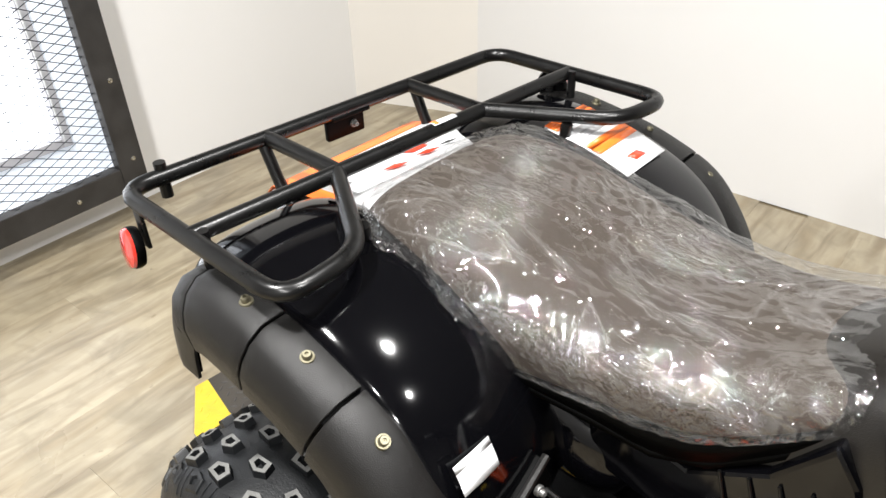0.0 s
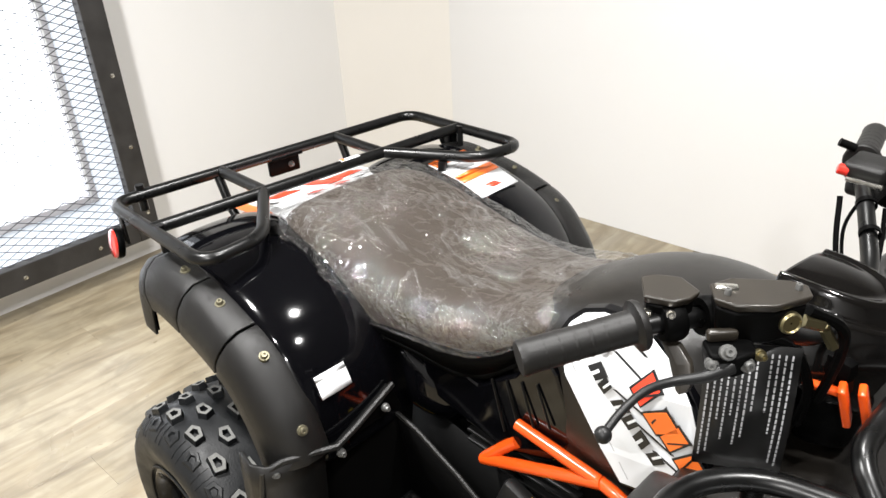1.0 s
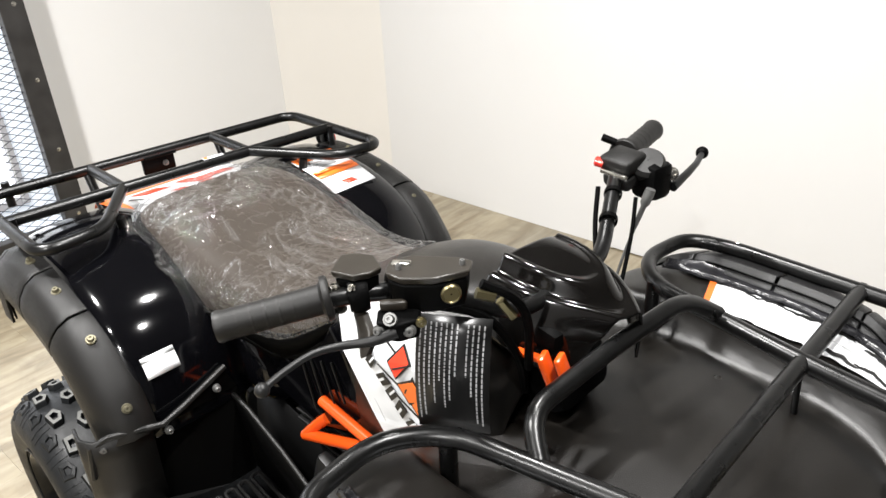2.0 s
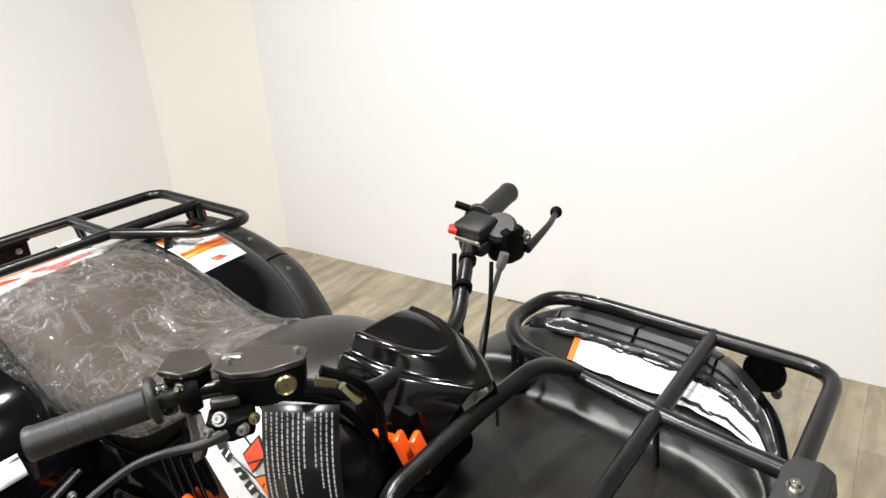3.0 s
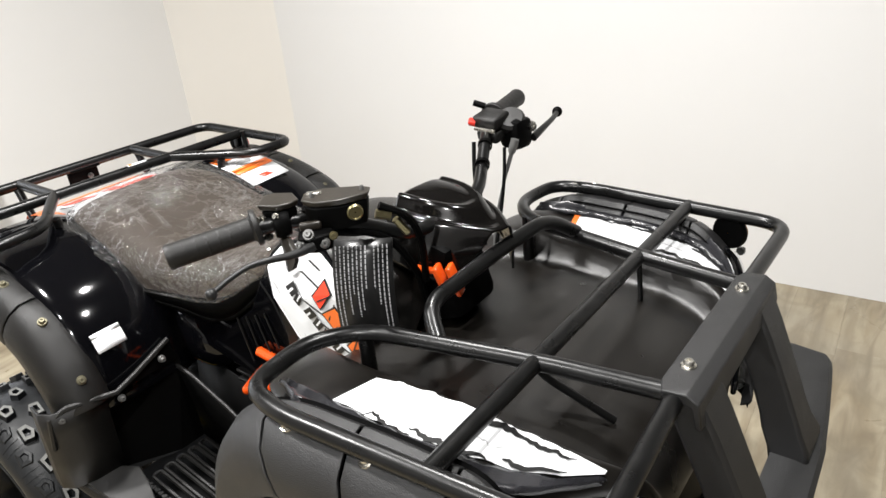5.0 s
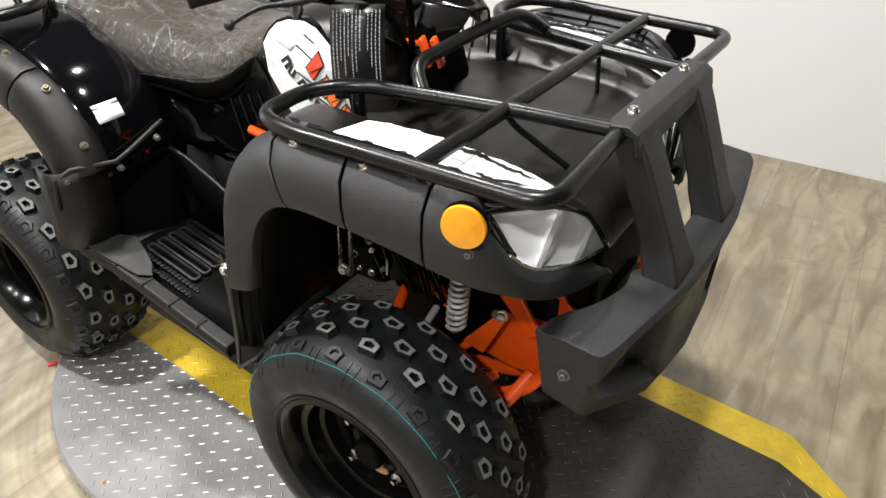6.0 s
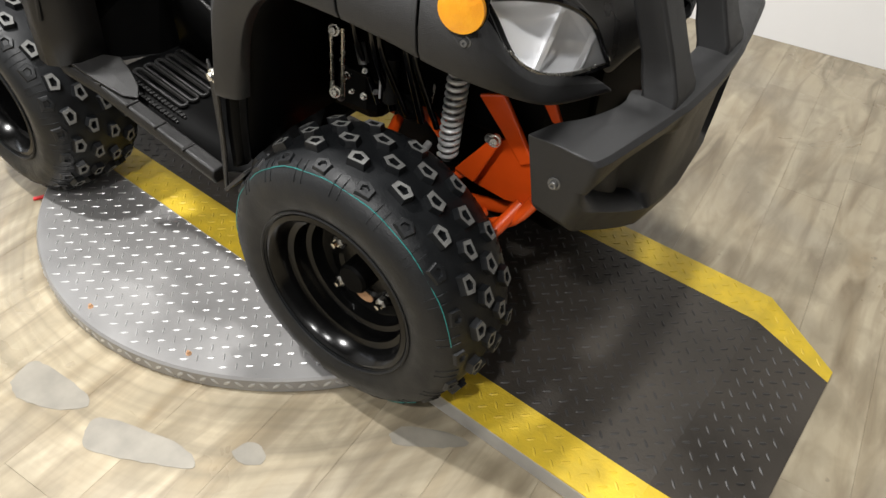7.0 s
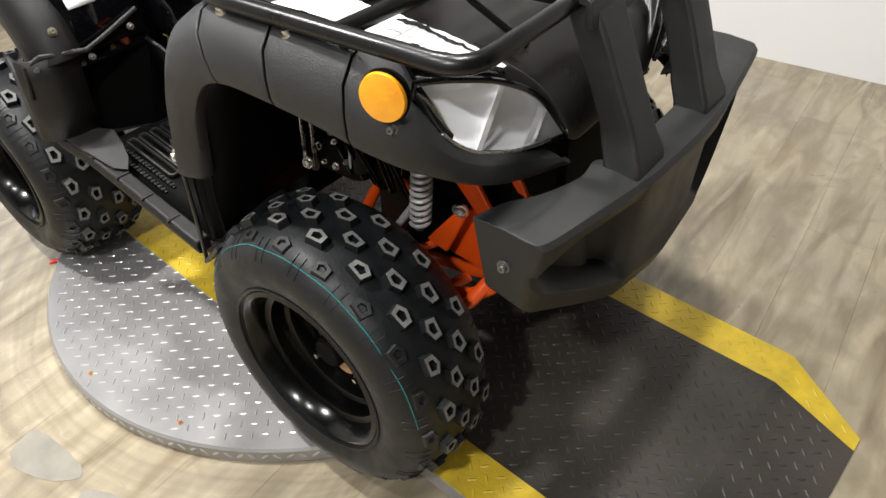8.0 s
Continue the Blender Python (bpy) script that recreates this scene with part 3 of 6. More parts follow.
for i in range(-60, 61):
    for j in range(-60, 61):
        p, q = (i - j) * K, (i + j) * K
        if abs(p) < L1 - 0.02 and abs(q) < half_in(p) - 0.012:
            lug(bm, lambda a, b, z, p=p, q=q: plat(p + a, q + b, z + profile_z(p + a)), math.pi / 4 if (i + j) % 2 else -math.pi / 4, 0.0, 0.012, 0.0034, 0.0018)
tagged(part("tread_pattern", bm, WORNLUG, ramp, smooth=False), kind="stuff")
bm = bmesh.new()
for i in range(-60, 61):
    for j in range(-60, 61):
        p, q = (i - j) * K, (i + j) * K
        if abs(p) < L1 - 0.02 and half_in(p) + 0.012 < abs(q) < half_out(p) - 0.012:
            lug(bm, lambda a, b, z, p=p, q=q: plat(p + a, q + b, z + profile_z(p + a)), math.pi / 4 if (i + j) % 2 else -math.pi / 4, 0.0, 0.012, 0.0034, 0.0018)
tagged(part("stripe_tread_pattern", bm, YELLOW, ramp, smooth=False), kind="stuff")

tie = thing("strap_end", "small red strap end lying beside the turntable", "strap", (-0.5, -0.475, 0))
bm = bmesh.new()
slab(bm, [V(-0.516, -0.486, 0.002), V(-0.506, -0.493, 0.002), V(-0.484, -0.462, 0.006), V(-0.494, -0.455, 0.005)], 0.004)
part("webbing", bm, REDTIE, tie)

# ---- the quad bike ----
atv = thing("quad_bike", "black utility quad bike on a turntable, seat wrapped in film", "quad bike", (0.05, 0, TOP))




# wheels ---------------------------------------------------------------
def wheel(cx, cy, r, width, rim, out, knob_rows, name_label):
    """out: -1 or 1, the side along y to which the wheel's dish is turned."""
    w = part("wheel", bmesh.new(), RUBBER, atv, name_label)
    cz = TOP + r
    h = width / 2
    base = Matrix.Translation((cx, cy, cz)) @ Matrix.Rotation(radians(-90 * out), 4, "X")  # local z -> out
    prof = [(rim, -h * 0.80), (rim + 0.012, -h * 0.92), (r * 0.70, -h * 1.02), (r * 0.78, -h * 1.03), (r * 0.86, -h * 0.96), (r * 0.92, -h * 0.82), (r * 0.955, -h * 0.62), (r * 0.972, -h * 0.3), (r * 0.975, 0)]
    prof = prof + [(a, -b) for a, b in prof[-2::-1]]
    smooth_prof = [(p.x, p.y) for p in catmull([(a, b, 0) for a, b in prof], 3)]
    bm = bmesh.new()
    revolve(bm, smooth_prof, 72, base)
    # raised rings on the sidewall
    for rr, hh in ((rim + 0.02, 1.0), (r * 0.775, 1.025)):
        tube(bm, [base @ V(rr * math.cos(a), rr * math.sin(a), h * hh - 0.003) for a in np.linspace(0, 2 * math.pi, 64, endpoint=False)], 0.003, 5, closed=True)
    tyre = part("tyre", bm, RUBBER, w, angle=60)

    def surf(hh):
        k = abs(hh) / h
        return r * float(np.interp(k, (0, 0.3, 0.62, 0.82, 0.96, 1.03), (0.975, 0.972, 0.955, 0.92, 0.86, 0.78)))

    pent = [(-1.05, -0.30), (-0.15, -0.78), (1.0, -0.42), (1.05, 0.52), (-0.75, 0.72)]

    def lug_faces(bm, y0, size, flip, jig, turn):
        """One hollow tread lug: dark walls and well (slot 0), scuffed ring on top (slot 1)."""
        def ring(sc, n):
            out = []
            for x, y in pent:
                hh = y0 * h + y * size * sc * flip
                a = turn + x * size * sc * jig / r
                out.append(bm.verts.new(V((surf(hh) + n) * math.cos(a), (surf(hh) + n) * math.sin(a), hh)))
            return out
        low = 0.45 if abs(y0) > 0.7 else 1.0
        rings = [ring(sc, n * low) for sc, n in ((1.2, -0.004), (1.06, 0.012), (1.0, 0.014), (0.54, 0.0135), (0.44, 0.002))]
        before = len(bm.faces)
        skin(bm, rings, True)
        bm.faces.new(rings[-1])
        bm.faces.ensure_lookup_table()
        for k in range(5):
            bm.faces[before + 10 + k].material_index = 1 if abs(y0) < 0.7 else 0

    def lug_mesh(bm, name):
        me = bpy.data.meshes.new(name)
        bmesh.ops.recalc_face_normals(bm, faces=bm.faces)
        bm.to_mesh(me)
        bm.free()
        me.materials.append(RUBBER)
        me.materials.append(KNOBTOP)
        return me

    if out < 0:
        for y0, count, phase, size, flip in knob_rows:
            pair = []
            for jig in (-1, 1):
                bm = bmesh.new()
                lug_faces(bm, y0, size, flip, jig, 0.0)
                pair.append(lug_mesh(bm, "tread_lug"))
            for i in range(count):
                ob = new("tread_lug", pair[i % 2])
                ob.matrix_basis = base @ Matrix.Rotation(2 * math.pi * (i + phase) / count, 4, "Z")
                ob.parent = w
    else:
        bm = bmesh.new()
        for y0, count, phase, size, flip in knob_rows:
            for i in range(count):
                lug_faces(bm, y0, size, flip, 1 if i % 2 else -1, 2 * math.pi * (i + phase) / count)
        ob = new("tread", lug_mesh(bm, "tread"))
        ob.matrix_basis = base
        ob.parent = w
        tagged(ob, kind="stuff")
    # side biting bars on the shoulder
    sb = bmesh.new()
    n = knob_rows[0][1]
    for i in range(n):
        th = 2 * math.pi * (i + 0.5) / n
        for side in (1, -1):
            for off in (-0.011, 0.008):
                sec = []
                for rr, hh, half in ((r * 0.845, h * 0.975, 0.0022), (r * 0.88, h * 0.915, 0.0028), (r * 0.925, h * 0.80, 0.0035), (r * 0.945, h * 0.69, 0.004)):
                    a0 = th + (off - half) / r
                    a1 = th + (off + half) / r
                    sec.append([base @ V((rr + (0.0015 if k in (1, 2) else -0.003)) * math.cos(a), (rr + (0.0015 if k in (1, 2) else -0.003)) * math.sin(a), side * (hh + (0.0012 if k in (1, 2) else -0.002))) for k, a in enumerate((a0, a0 * 0.7 + a1 * 0.3, a0 * 0.3 + a1 * 0.7, a1))])
                loft(sec, False, False, sb)
    tagged(part("shoulder_tread", sb, RUBBER, w, smooth=False), kind="stuff")
    # rim
    bm = bmesh.new()
    rp = [(rim + 0.012, h * 0.86), (rim + 0.013, h * 0.95), (rim + 0.004, h * 0.97), (rim - 0.004, h * 0.90), (rim - 0.010, h * 0.62), (rim - 0.022, h * 0.58), (rim - 0.026, h * 0.30), (rim - 0.036, h * 0.26), (rim - 0.042, h * 0.02),
          (rim * 0.60, h * -0.02), (rim * 0.52, h * 0.10), (rim * 0.40, h * 0.12), (rim * 0.36, h * 0.06), (0.001, h * 0.06)]
    revolve(bm, rp, 48, base)
    revolve(bm, [(rim - 0.042, h * 0.02), (rim - 0.03, -h * 0.8), (rim + 0.012, -h * 0.86)], 48, base)
    rm = part("rim", bm, RIMMAT, w, "black stepped steel rim")
    bm = bmesh.new()
    revolve(bm, [(0.034, h * 0.05), (0.033, h * 0.42), (0.028, h * 0.47), (0.001, h * 0.47)], 20, base)
    part("hub_cap", bm, DARK, rm)
    for k in range(4):
        a = math.pi / 4 + k * math.pi / 2
        p = base @ V(rim * 0.46 * math.cos(a), rim * 0.46 * math.sin(a), h * 0.13)
        bm = bmesh.new()
        m = Matrix.Translation(p) @ base.to_3x3().to_4x4()
        revolve(bm, [(0.013, 0), (0.013, 0.012), (0.009, 0.016), (0.006, 0.016), (0.006, 0.026), (0.001, 0.027)], 6, m)
        part("wheel_nut", bm, CHROME, rm, "bright zinc wheel nut")
        a2 = a + math.pi / 4
        if k % 2 == 0:
            bm = bmesh.new()
            m = base @ Matrix.Translation((rim * 0.44 * math.cos(a2), rim * 0.44 * math.sin(a2), h * 0.128)) @ Matrix.Rotation(a2, 4, "Z") @ Matrix.Diagonal((0.7, 1.2, 1, 1))
            revolve(bm, [(0.018, -0.002), (0.018, 0.001), (0.001, 0.001)], 16, m)
            part("hub_face", bm, RUSTY, rm, "bare tan metal hub face")
    return w, base, h


RIMMAT = material("black_rim_paint", (0.002, 0.002, 0.002), 0.18, spec=0.26, var=0.2, scale=20)
FR, RR = 0.288, 0.27
rows_f = [(0.71, 19, 0.0, 0.0155, 1), (0.38, 19, 0.5, 0.0172, 1), (0.08, 19, 0.0, 0.0172, -1), (-0.22, 19, 0.5, 0.0172, -1), (-0.52, 19, 0.0, 0.0165, -1)]
rows_r = [(0.80, 20, 0.0, 0.018, 1), (0.56, 20, 0.5, 0.019, 1), (0.2, 20, 0.0, 0.018, -1), (-0.2, 20, 0.5, 0.018, 1), (-0.56, 20, 0.0, 0.019, -1), (-0.80, 20, 0.5, 0.018, -1)]
FAX, RAX = 0.625, -0.50
for s in (-1, 1):
    w, base, h = wheel(FAX + 0.014, s * 0.380, FR, 0.216, 0.160, s, rows_f, "front wheel with knobbly tyre and black steel rim")
    bm = bmesh.new()
    pts = []
    for k in range(60):
        a = 2 * math.pi * (0.02 + 0.86 * k / 59)
        rr = FR * (0.912 + 0.005 * math.sin(7 * a) + 0.004 * math.sin(17 * a))
        pts.append(base @ V(rr * math.cos(a), rr * math.sin(a), h * 0.845 + 0.0012))
    tube(bm, pts, 0.0009, 4)
    part("paint_line", bm, TEAL, w, "thin teal factory line round the tyre")
    wheel(RAX, s * 0.37, RR, 0.25, 0.135, s, rows_r, "wide rear wheel with knobbly tyre")

# racks -----------------------------------------------------------------
RZ = 0.985
TR = 0.0125
rack = part("rear_rack", bmesh.new(), TUBE, atv, "black tubular steel rear rack")


def rail(parent, pts, r=TR, fillet=0.0, closed=False, name="tube", mat=None):
    bm = bmesh.new()
    tube(bm, pts, r, 12, closed, fillet)
    return part(name, bm, mat or TUBE, parent)




def on_rack(x, y, dz=0.0):
    """The rear rack sits a little askew: its near side stands further back."""
    return V(x - 0.003 + 0.065 * y, y, RZ + dz)


outer = [(-0.53, -0.15), (-0.345, -0.265), (-0.328, -0.388), (-0.70, -0.388), (-0.70, 0.385), (-0.325, 0.385), (-0.335, 0.265), (-0.53, 0.15)]
rail(rack, [on_rack(x, y) for x, y in outer], fillet=0.045)
rail(rack, [on_rack(-0.525, -0.388), on_rack(-0.525, 0.385)], name="cross_tube")
for s in (-1, 1):
    rail(rack, [on_rack(-0.70, s * 0.15), on_rack(-0.53, s * 0.15)], name="cross_tube")
    rail(rack, [on_rack(-0.695, s * 0.16, -0.01), on_rack(-0.66, s * 0.16, -0.085), on_rack(-0.60, s * 0.16, -0.125)], 0.010, 0.03, name="leg_tube")
    rail(rack, [on_rack(-0.40, s * 0.215, -0.01), on_rack(-0.405, s * 0.20, -0.125)], 0.010, name="leg_tube")
    if s < 0:
        rail(rack, [on_rack(-0.703, -0.325, 0.022), on_rack(-0.703, -0.325, -0.034)], 0.009, name="hook_pin")
    rail(rack, [on_rack(-0.51, s * 0.375, 0.01), on_rack(-0.51, s * 0.375, -0.045)], 0.008, name="hook_pin")
bm = bmesh.new()
box(bm, on_rack(-0.712, 0.01, -0.03), (0.012, 0.08, 0.05), (0, 0, -3.7), 0.003)
box(bm, on_rack(-0.702, 0.01, -0.008), (0.03, 0.08, 0.008), (0, 0, -3.7), 0.002)
plate = part("lamp_bracket", bm, DARK, rack, bevel=0.001)
bolt(on_rack(-0.705, 0.025, -0.035), V(1, 0, 0), plate, 0.005, DULL)
secs = []
for y in (0.035, 0.085):
    c = on_rack(-0.525, y)
    secs.append([c + V(-0.0137 * math.cos(a), 0, 0.0137 * math.sin(a)) for a in np.linspace(0.9, 2.1, 6)])
strip = part("sticker", loft(secs), WHITE_INK, rack, "small white and orange warning sticker", solid=0.0006)
secs = []
for y in (0.037, 0.046):
    c = on_rack(-0.525, y)
    secs.append([c + V(-0.0146 * math.cos(a), 0, 0.0146 * math.sin(a)) for a in np.linspace(1.0, 2.0, 6)])
part("orange_mark", loft(secs), ORANGE_INK, strip, solid=0.0004)


def disc_reflector(p, n, r, mat, parent, label, back=None):
    bm = bmesh.new()
    m = align(p, n)
    revolve(bm, [(0.001, -0.012), (r * 0.96, -0.012), (r * 1.03, -0.006), (r * 1.03, 0.0), (r, 0.002)], 32, m)
    ob = part("reflector", bm, back or DARK, parent, label)
    bm = bmesh.new()
    revolve(bm, [(r, 0.0), (r * 0.95, 0.006), (r * 0.5, 0.009), (0.0002, 0.0095)], 32, m)
    part("lens", bm, mat, ob)
    return ob


for p, n, br in ((V(-0.692, -0.412, 0.918), V(-0.14, -0.96, 0.15), V(-0.682, -0.392, 0.945)), (V(-0.548, 0.402, 0.945), V(-0.15, 0.97, 0.05), V(-0.545, 0.388, 0.965))):
    disc_reflector(p, n, 0.030, REDREF, atv, "round red rear reflector")
    bm = bmesh.new()
    box(bm, br, (0.02, 0.006, 0.06), (0, 0, 0), 0.002)
    part("reflector_bracket", bm, TUBE, atv)

FZ = 0.98
frack = part("front_rack", bmesh.new(), TUBE, atv, "black tubular steel front rack")


def rack_z(y):
    """The rack leans a little: its near side stands higher."""
    return FZ - 0.022 * y


loop = [V(x, y, rack_z(y)) for x, y in ((0.93, -0.155), (0.767, -0.178), (0.515, -0.232), (0.462, -0.30), (0.475, -0.415), (0.55, -0.433), (0.962, -0.412), (0.945, -0.15),
        (0.94, 0.15), (0.94, 0.408), (0.55, 0.430), (0.475, 0.412), (0.462, 0.30), (0.515, 0.232), (0.762, 0.178), (0.925, 0.155))]
rail(frack, loop, fillet=0.05)
rail(frack, [V(0.770, -0.425, rack_z(-0.425)), V(0.760, 0.425, rack_z(0.425))], 0.0122, name="cross_tube")
rail(frack, [V(0.632, -0.208, FZ), V(0.585, -0.17, FZ + 0.035), V(0.595, 0.0, FZ + 0.045), V(0.61, 0.14, FZ + 0.05), V(0.632, 0.208, FZ)], 0.0122, 0.05, name="hoop_tube")
for s in (-1, 1):
    rail(frack, [V(0.515, s * 0.235, FZ), V(0.515, s * 0.235, 0.87)], 0.0115, name="leg_tube")
    if s < 0:
        rail(frack, [V(0.762, -0.178, FZ), V(0.775, -0.168, 0.955), V(0.855, -0.125, 0.885)], 0.006, 0.02, name="leg_tube")
    else:
        rail(frack, [V(0.762, 0.178, FZ - 0.01), V(0.765, 0.185, 0.885)], 0.0045, name="leg_tube")
    disc_reflector(V(0.857, -0.436, 0.938) if s < 0 else V(0.843, 0.420, 0.936), V(0.25, s * 1, 0.05), 0.032, AMBER, atv, "round amber side reflector")
    bolt(V(0.862, s * 0.431, 0.894), V(0.25, s, 0.1), atv, 0.0055, DULL)

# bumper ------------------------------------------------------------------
bumper = part("bumper", bmesh.new(), GRAIN_LIT, atv, "moulded matte black front bumper with two uprights")
bm = bmesh.new()
secs = []
half = [(0.372, 0.938, 1.028, 0.758, 0.648, 0.0), (0.368, 0.939, 1.046, 0.758, 0.632, 0.0), (0.348, 0.944, 1.054, 0.757, 0.608, 0.1), (0.315, 0.954, 1.060, 0.756, 0.590, 0.6), (0.27, 0.982, 1.067, 0.755, 0.565, 1.0), (0.20, 1.002, 1.077, 0.753, 0.528, 1.0), (0.15, 0.996, 1.083, 0.752, 0.505, 0.8), (0.12, 1.016, 1.087, 0.751, 0.495, 0.15), (0.0, 1.02, 1.092, 0.751, 0.475, 0.15)]
fine_half = []
for p, q in zip(catmull([a[:3] for a in half], 4), catmull([a[3:] for a in half], 4)):
    fine_half.append((p.x, p.y, p.z, q.x, q.y, min(1.0, max(0.0, q.z))))
for y, xr, xf, zt, zb, rec in [(-a[0], *a[1:]) for a in fine_half] + fine_half[-2::-1]:
    d = 0.05 * rec
    secs.append([V(xr, y, zt), V((xr + xf) / 2, y, zt + 0.001), V(xf - 0.007, y, zt - 0.003), V(xf, y, zt - 0.011), V(xf - 0.006 - d * 0.2, y, zt - 0.045), V(xf - 0.012 - d, y, zt - 0.062), V(xf - 0.02 - d, y, zb + 0.07), V(xf - 0.018, y, zb + 0.045), V(xf - 0.035, y, zb), V(xr + 0.02, y, zb + 0.01), V(xr + 0.012, y, zt - 0.06)])
loft(secs, True, True, bm)
part("crossbar", bm, GRAIN_LIT, bumper, bevel=0.004)
for s in (-1, 1):
    bolt(V(0.990, s * 0.372, 0.697), V(0.12, s, 0), bumper, 0.0068, DULL)
    bm = bmesh.new()
    secs = []
    for x, z, y0, y1, d in ((0.974, 0.978, 0.085, 0.160, 0.045), (0.997, 0.93, 0.085, 0.156, 0.05), (1.026, 0.86, 0.083, 0.152, 0.05), (1.046, 0.81, 0.08, 0.148, 0.052), (1.056, 0.785, 0.078, 0.150, 0.056), (1.070, 0.757, 0.074, 0.158, 0.058), (1.074, 0.72, 0.070, 0.166, 0.054)):
        secs.append([V(x - d, s * y0, z), V(x, s * y0, z + 0.008), V(x, s * y1, z + 0.008), V(x - d, s * y1, z)])
    loft(secs, True, True, bm)
    part("upright", bm, GRAIN_LIT, bumper, bevel=0.006)
bm = bmesh.new()
secs = []
for y in (-0.172, -0.15, 0, 0.15, 0.172):
    k = 0.0 if abs(y) < 0.16 else 0.008
    secs.append([V(0.924 + k, y, 0.994 - 0.02 * y), V(0.962, y, 0.997 - 0.02 * y), V(0.977, y, 0.987 - 0.02 * y), V(0.983, y, 0.955), V(0.975, y, 0.955), V(0.969, y, 0.98 - 0.02 * y), V(0.924 + k, y, 0.984 - 0.02 * y)])
loft(secs, True, True, bm)
part("mounting_plate", bm, GRAIN_LIT, bumper, bevel=0.002)
for s in (-1, 1):
    bolt(V(0.944, s * 0.112, 0.996 - 0.02 * s * 0.112), V(0, 0, 1), bumper, 0.007)

# rear fenders --------------------------------------------------------------
def station_frames(pts, n):
    pp = catmull([(x, 0, z) for x, z in pts], n)
    out = []
    for i, p in enumerate(pp):
        t = (pp[min(i + 1, len(pp) - 1)] - pp[max(i - 1, 0)]).normalized()
        out.append((p, V(-t.z, 0, t.x) if t.x > 0 else V(t.z, 0, -t.x)))
    return out


REAR = [(-0.64, 0.82), (-0.625, 0.89), (-0.58, 0.932), (-0.50, 0.948), (-0.42, 0.946), (-0.32, 0.927), (-0.225, 0.884), (-0.165, 0.825), (-0.132, 0.755), (-0.117, 0.67)]
FLARE_R = [(-0.612, 0.80), (-0.600, 0.865), (-0.572, 0.914), (-0.508, 0.935), (-0.436, 0.932), (-0.33, 0.912), (-0.224, 0.868), (-0.159, 0.8), (-0.126, 0.74), (-0.112, 0.7)]


def shifted(sta, s):
    """The fender on the far side bulges a little further forward."""
    return [(V(p.x + (0.018 * min(1.0, max(0.0, (p.x + 0.45) / 0.2)) if s > 0 else 0.0), 0, p.z), n) for p, n in sta]


def flare_panels(sta, cuts, s, y_in, y_out, drop, parent, lip=0.0):
    """Panels of a fender flare along the stations, split at cuts, each with real thickness."""
    for a, b in zip(cuts[:-1], cuts[1:]):
        secs = []
        for i in range(a, b + 1):
            p, nn = sta[i]
            if i == a and a > 0:
                p = p.lerp(sta[i + 1][0], 0.10)
            if i == b and b < len(sta) - 1:
                p = p.lerp(sta[i - 1][0], 0.10)
            sec = []
            for y, k in ((y_in, 0.0), (y_in + 0.25 * (y_out - y_in), 0.006), (y_in + 0.6 * (y_out - y_in), 0.004), (y_in + 0.85 * (y_out - y_in), -0.010), (y_out, -0.03), (y_out + 0.006, -drop * 0.6), (y_out + lip, -drop)):
                q = p + nn * k
                sec.append(V(q.x, s * y, q.z))
            secs.append(sec)
        part("flare_panel", loft(secs), MATTE, parent, solid=0.005, angle=60, bevel=0.0015)
    secs = []
    for p, nn in sta:
        sec = []
        for y, k in ((y_in + 0.004, -0.006), (y_in + 0.6 * (y_out - y_in), -0.004), (y_in + 0.85 * (y_out - y_in), -0.017), (y_out - 0.007, -0.036), (y_out - 0.004, -drop * 0.9)):
            q = p + nn * k
            sec.append(V(q.x, s * y, q.z))
        secs.append(sec)
    part("flare_liner", loft(secs), DARK, parent, solid=0.003)


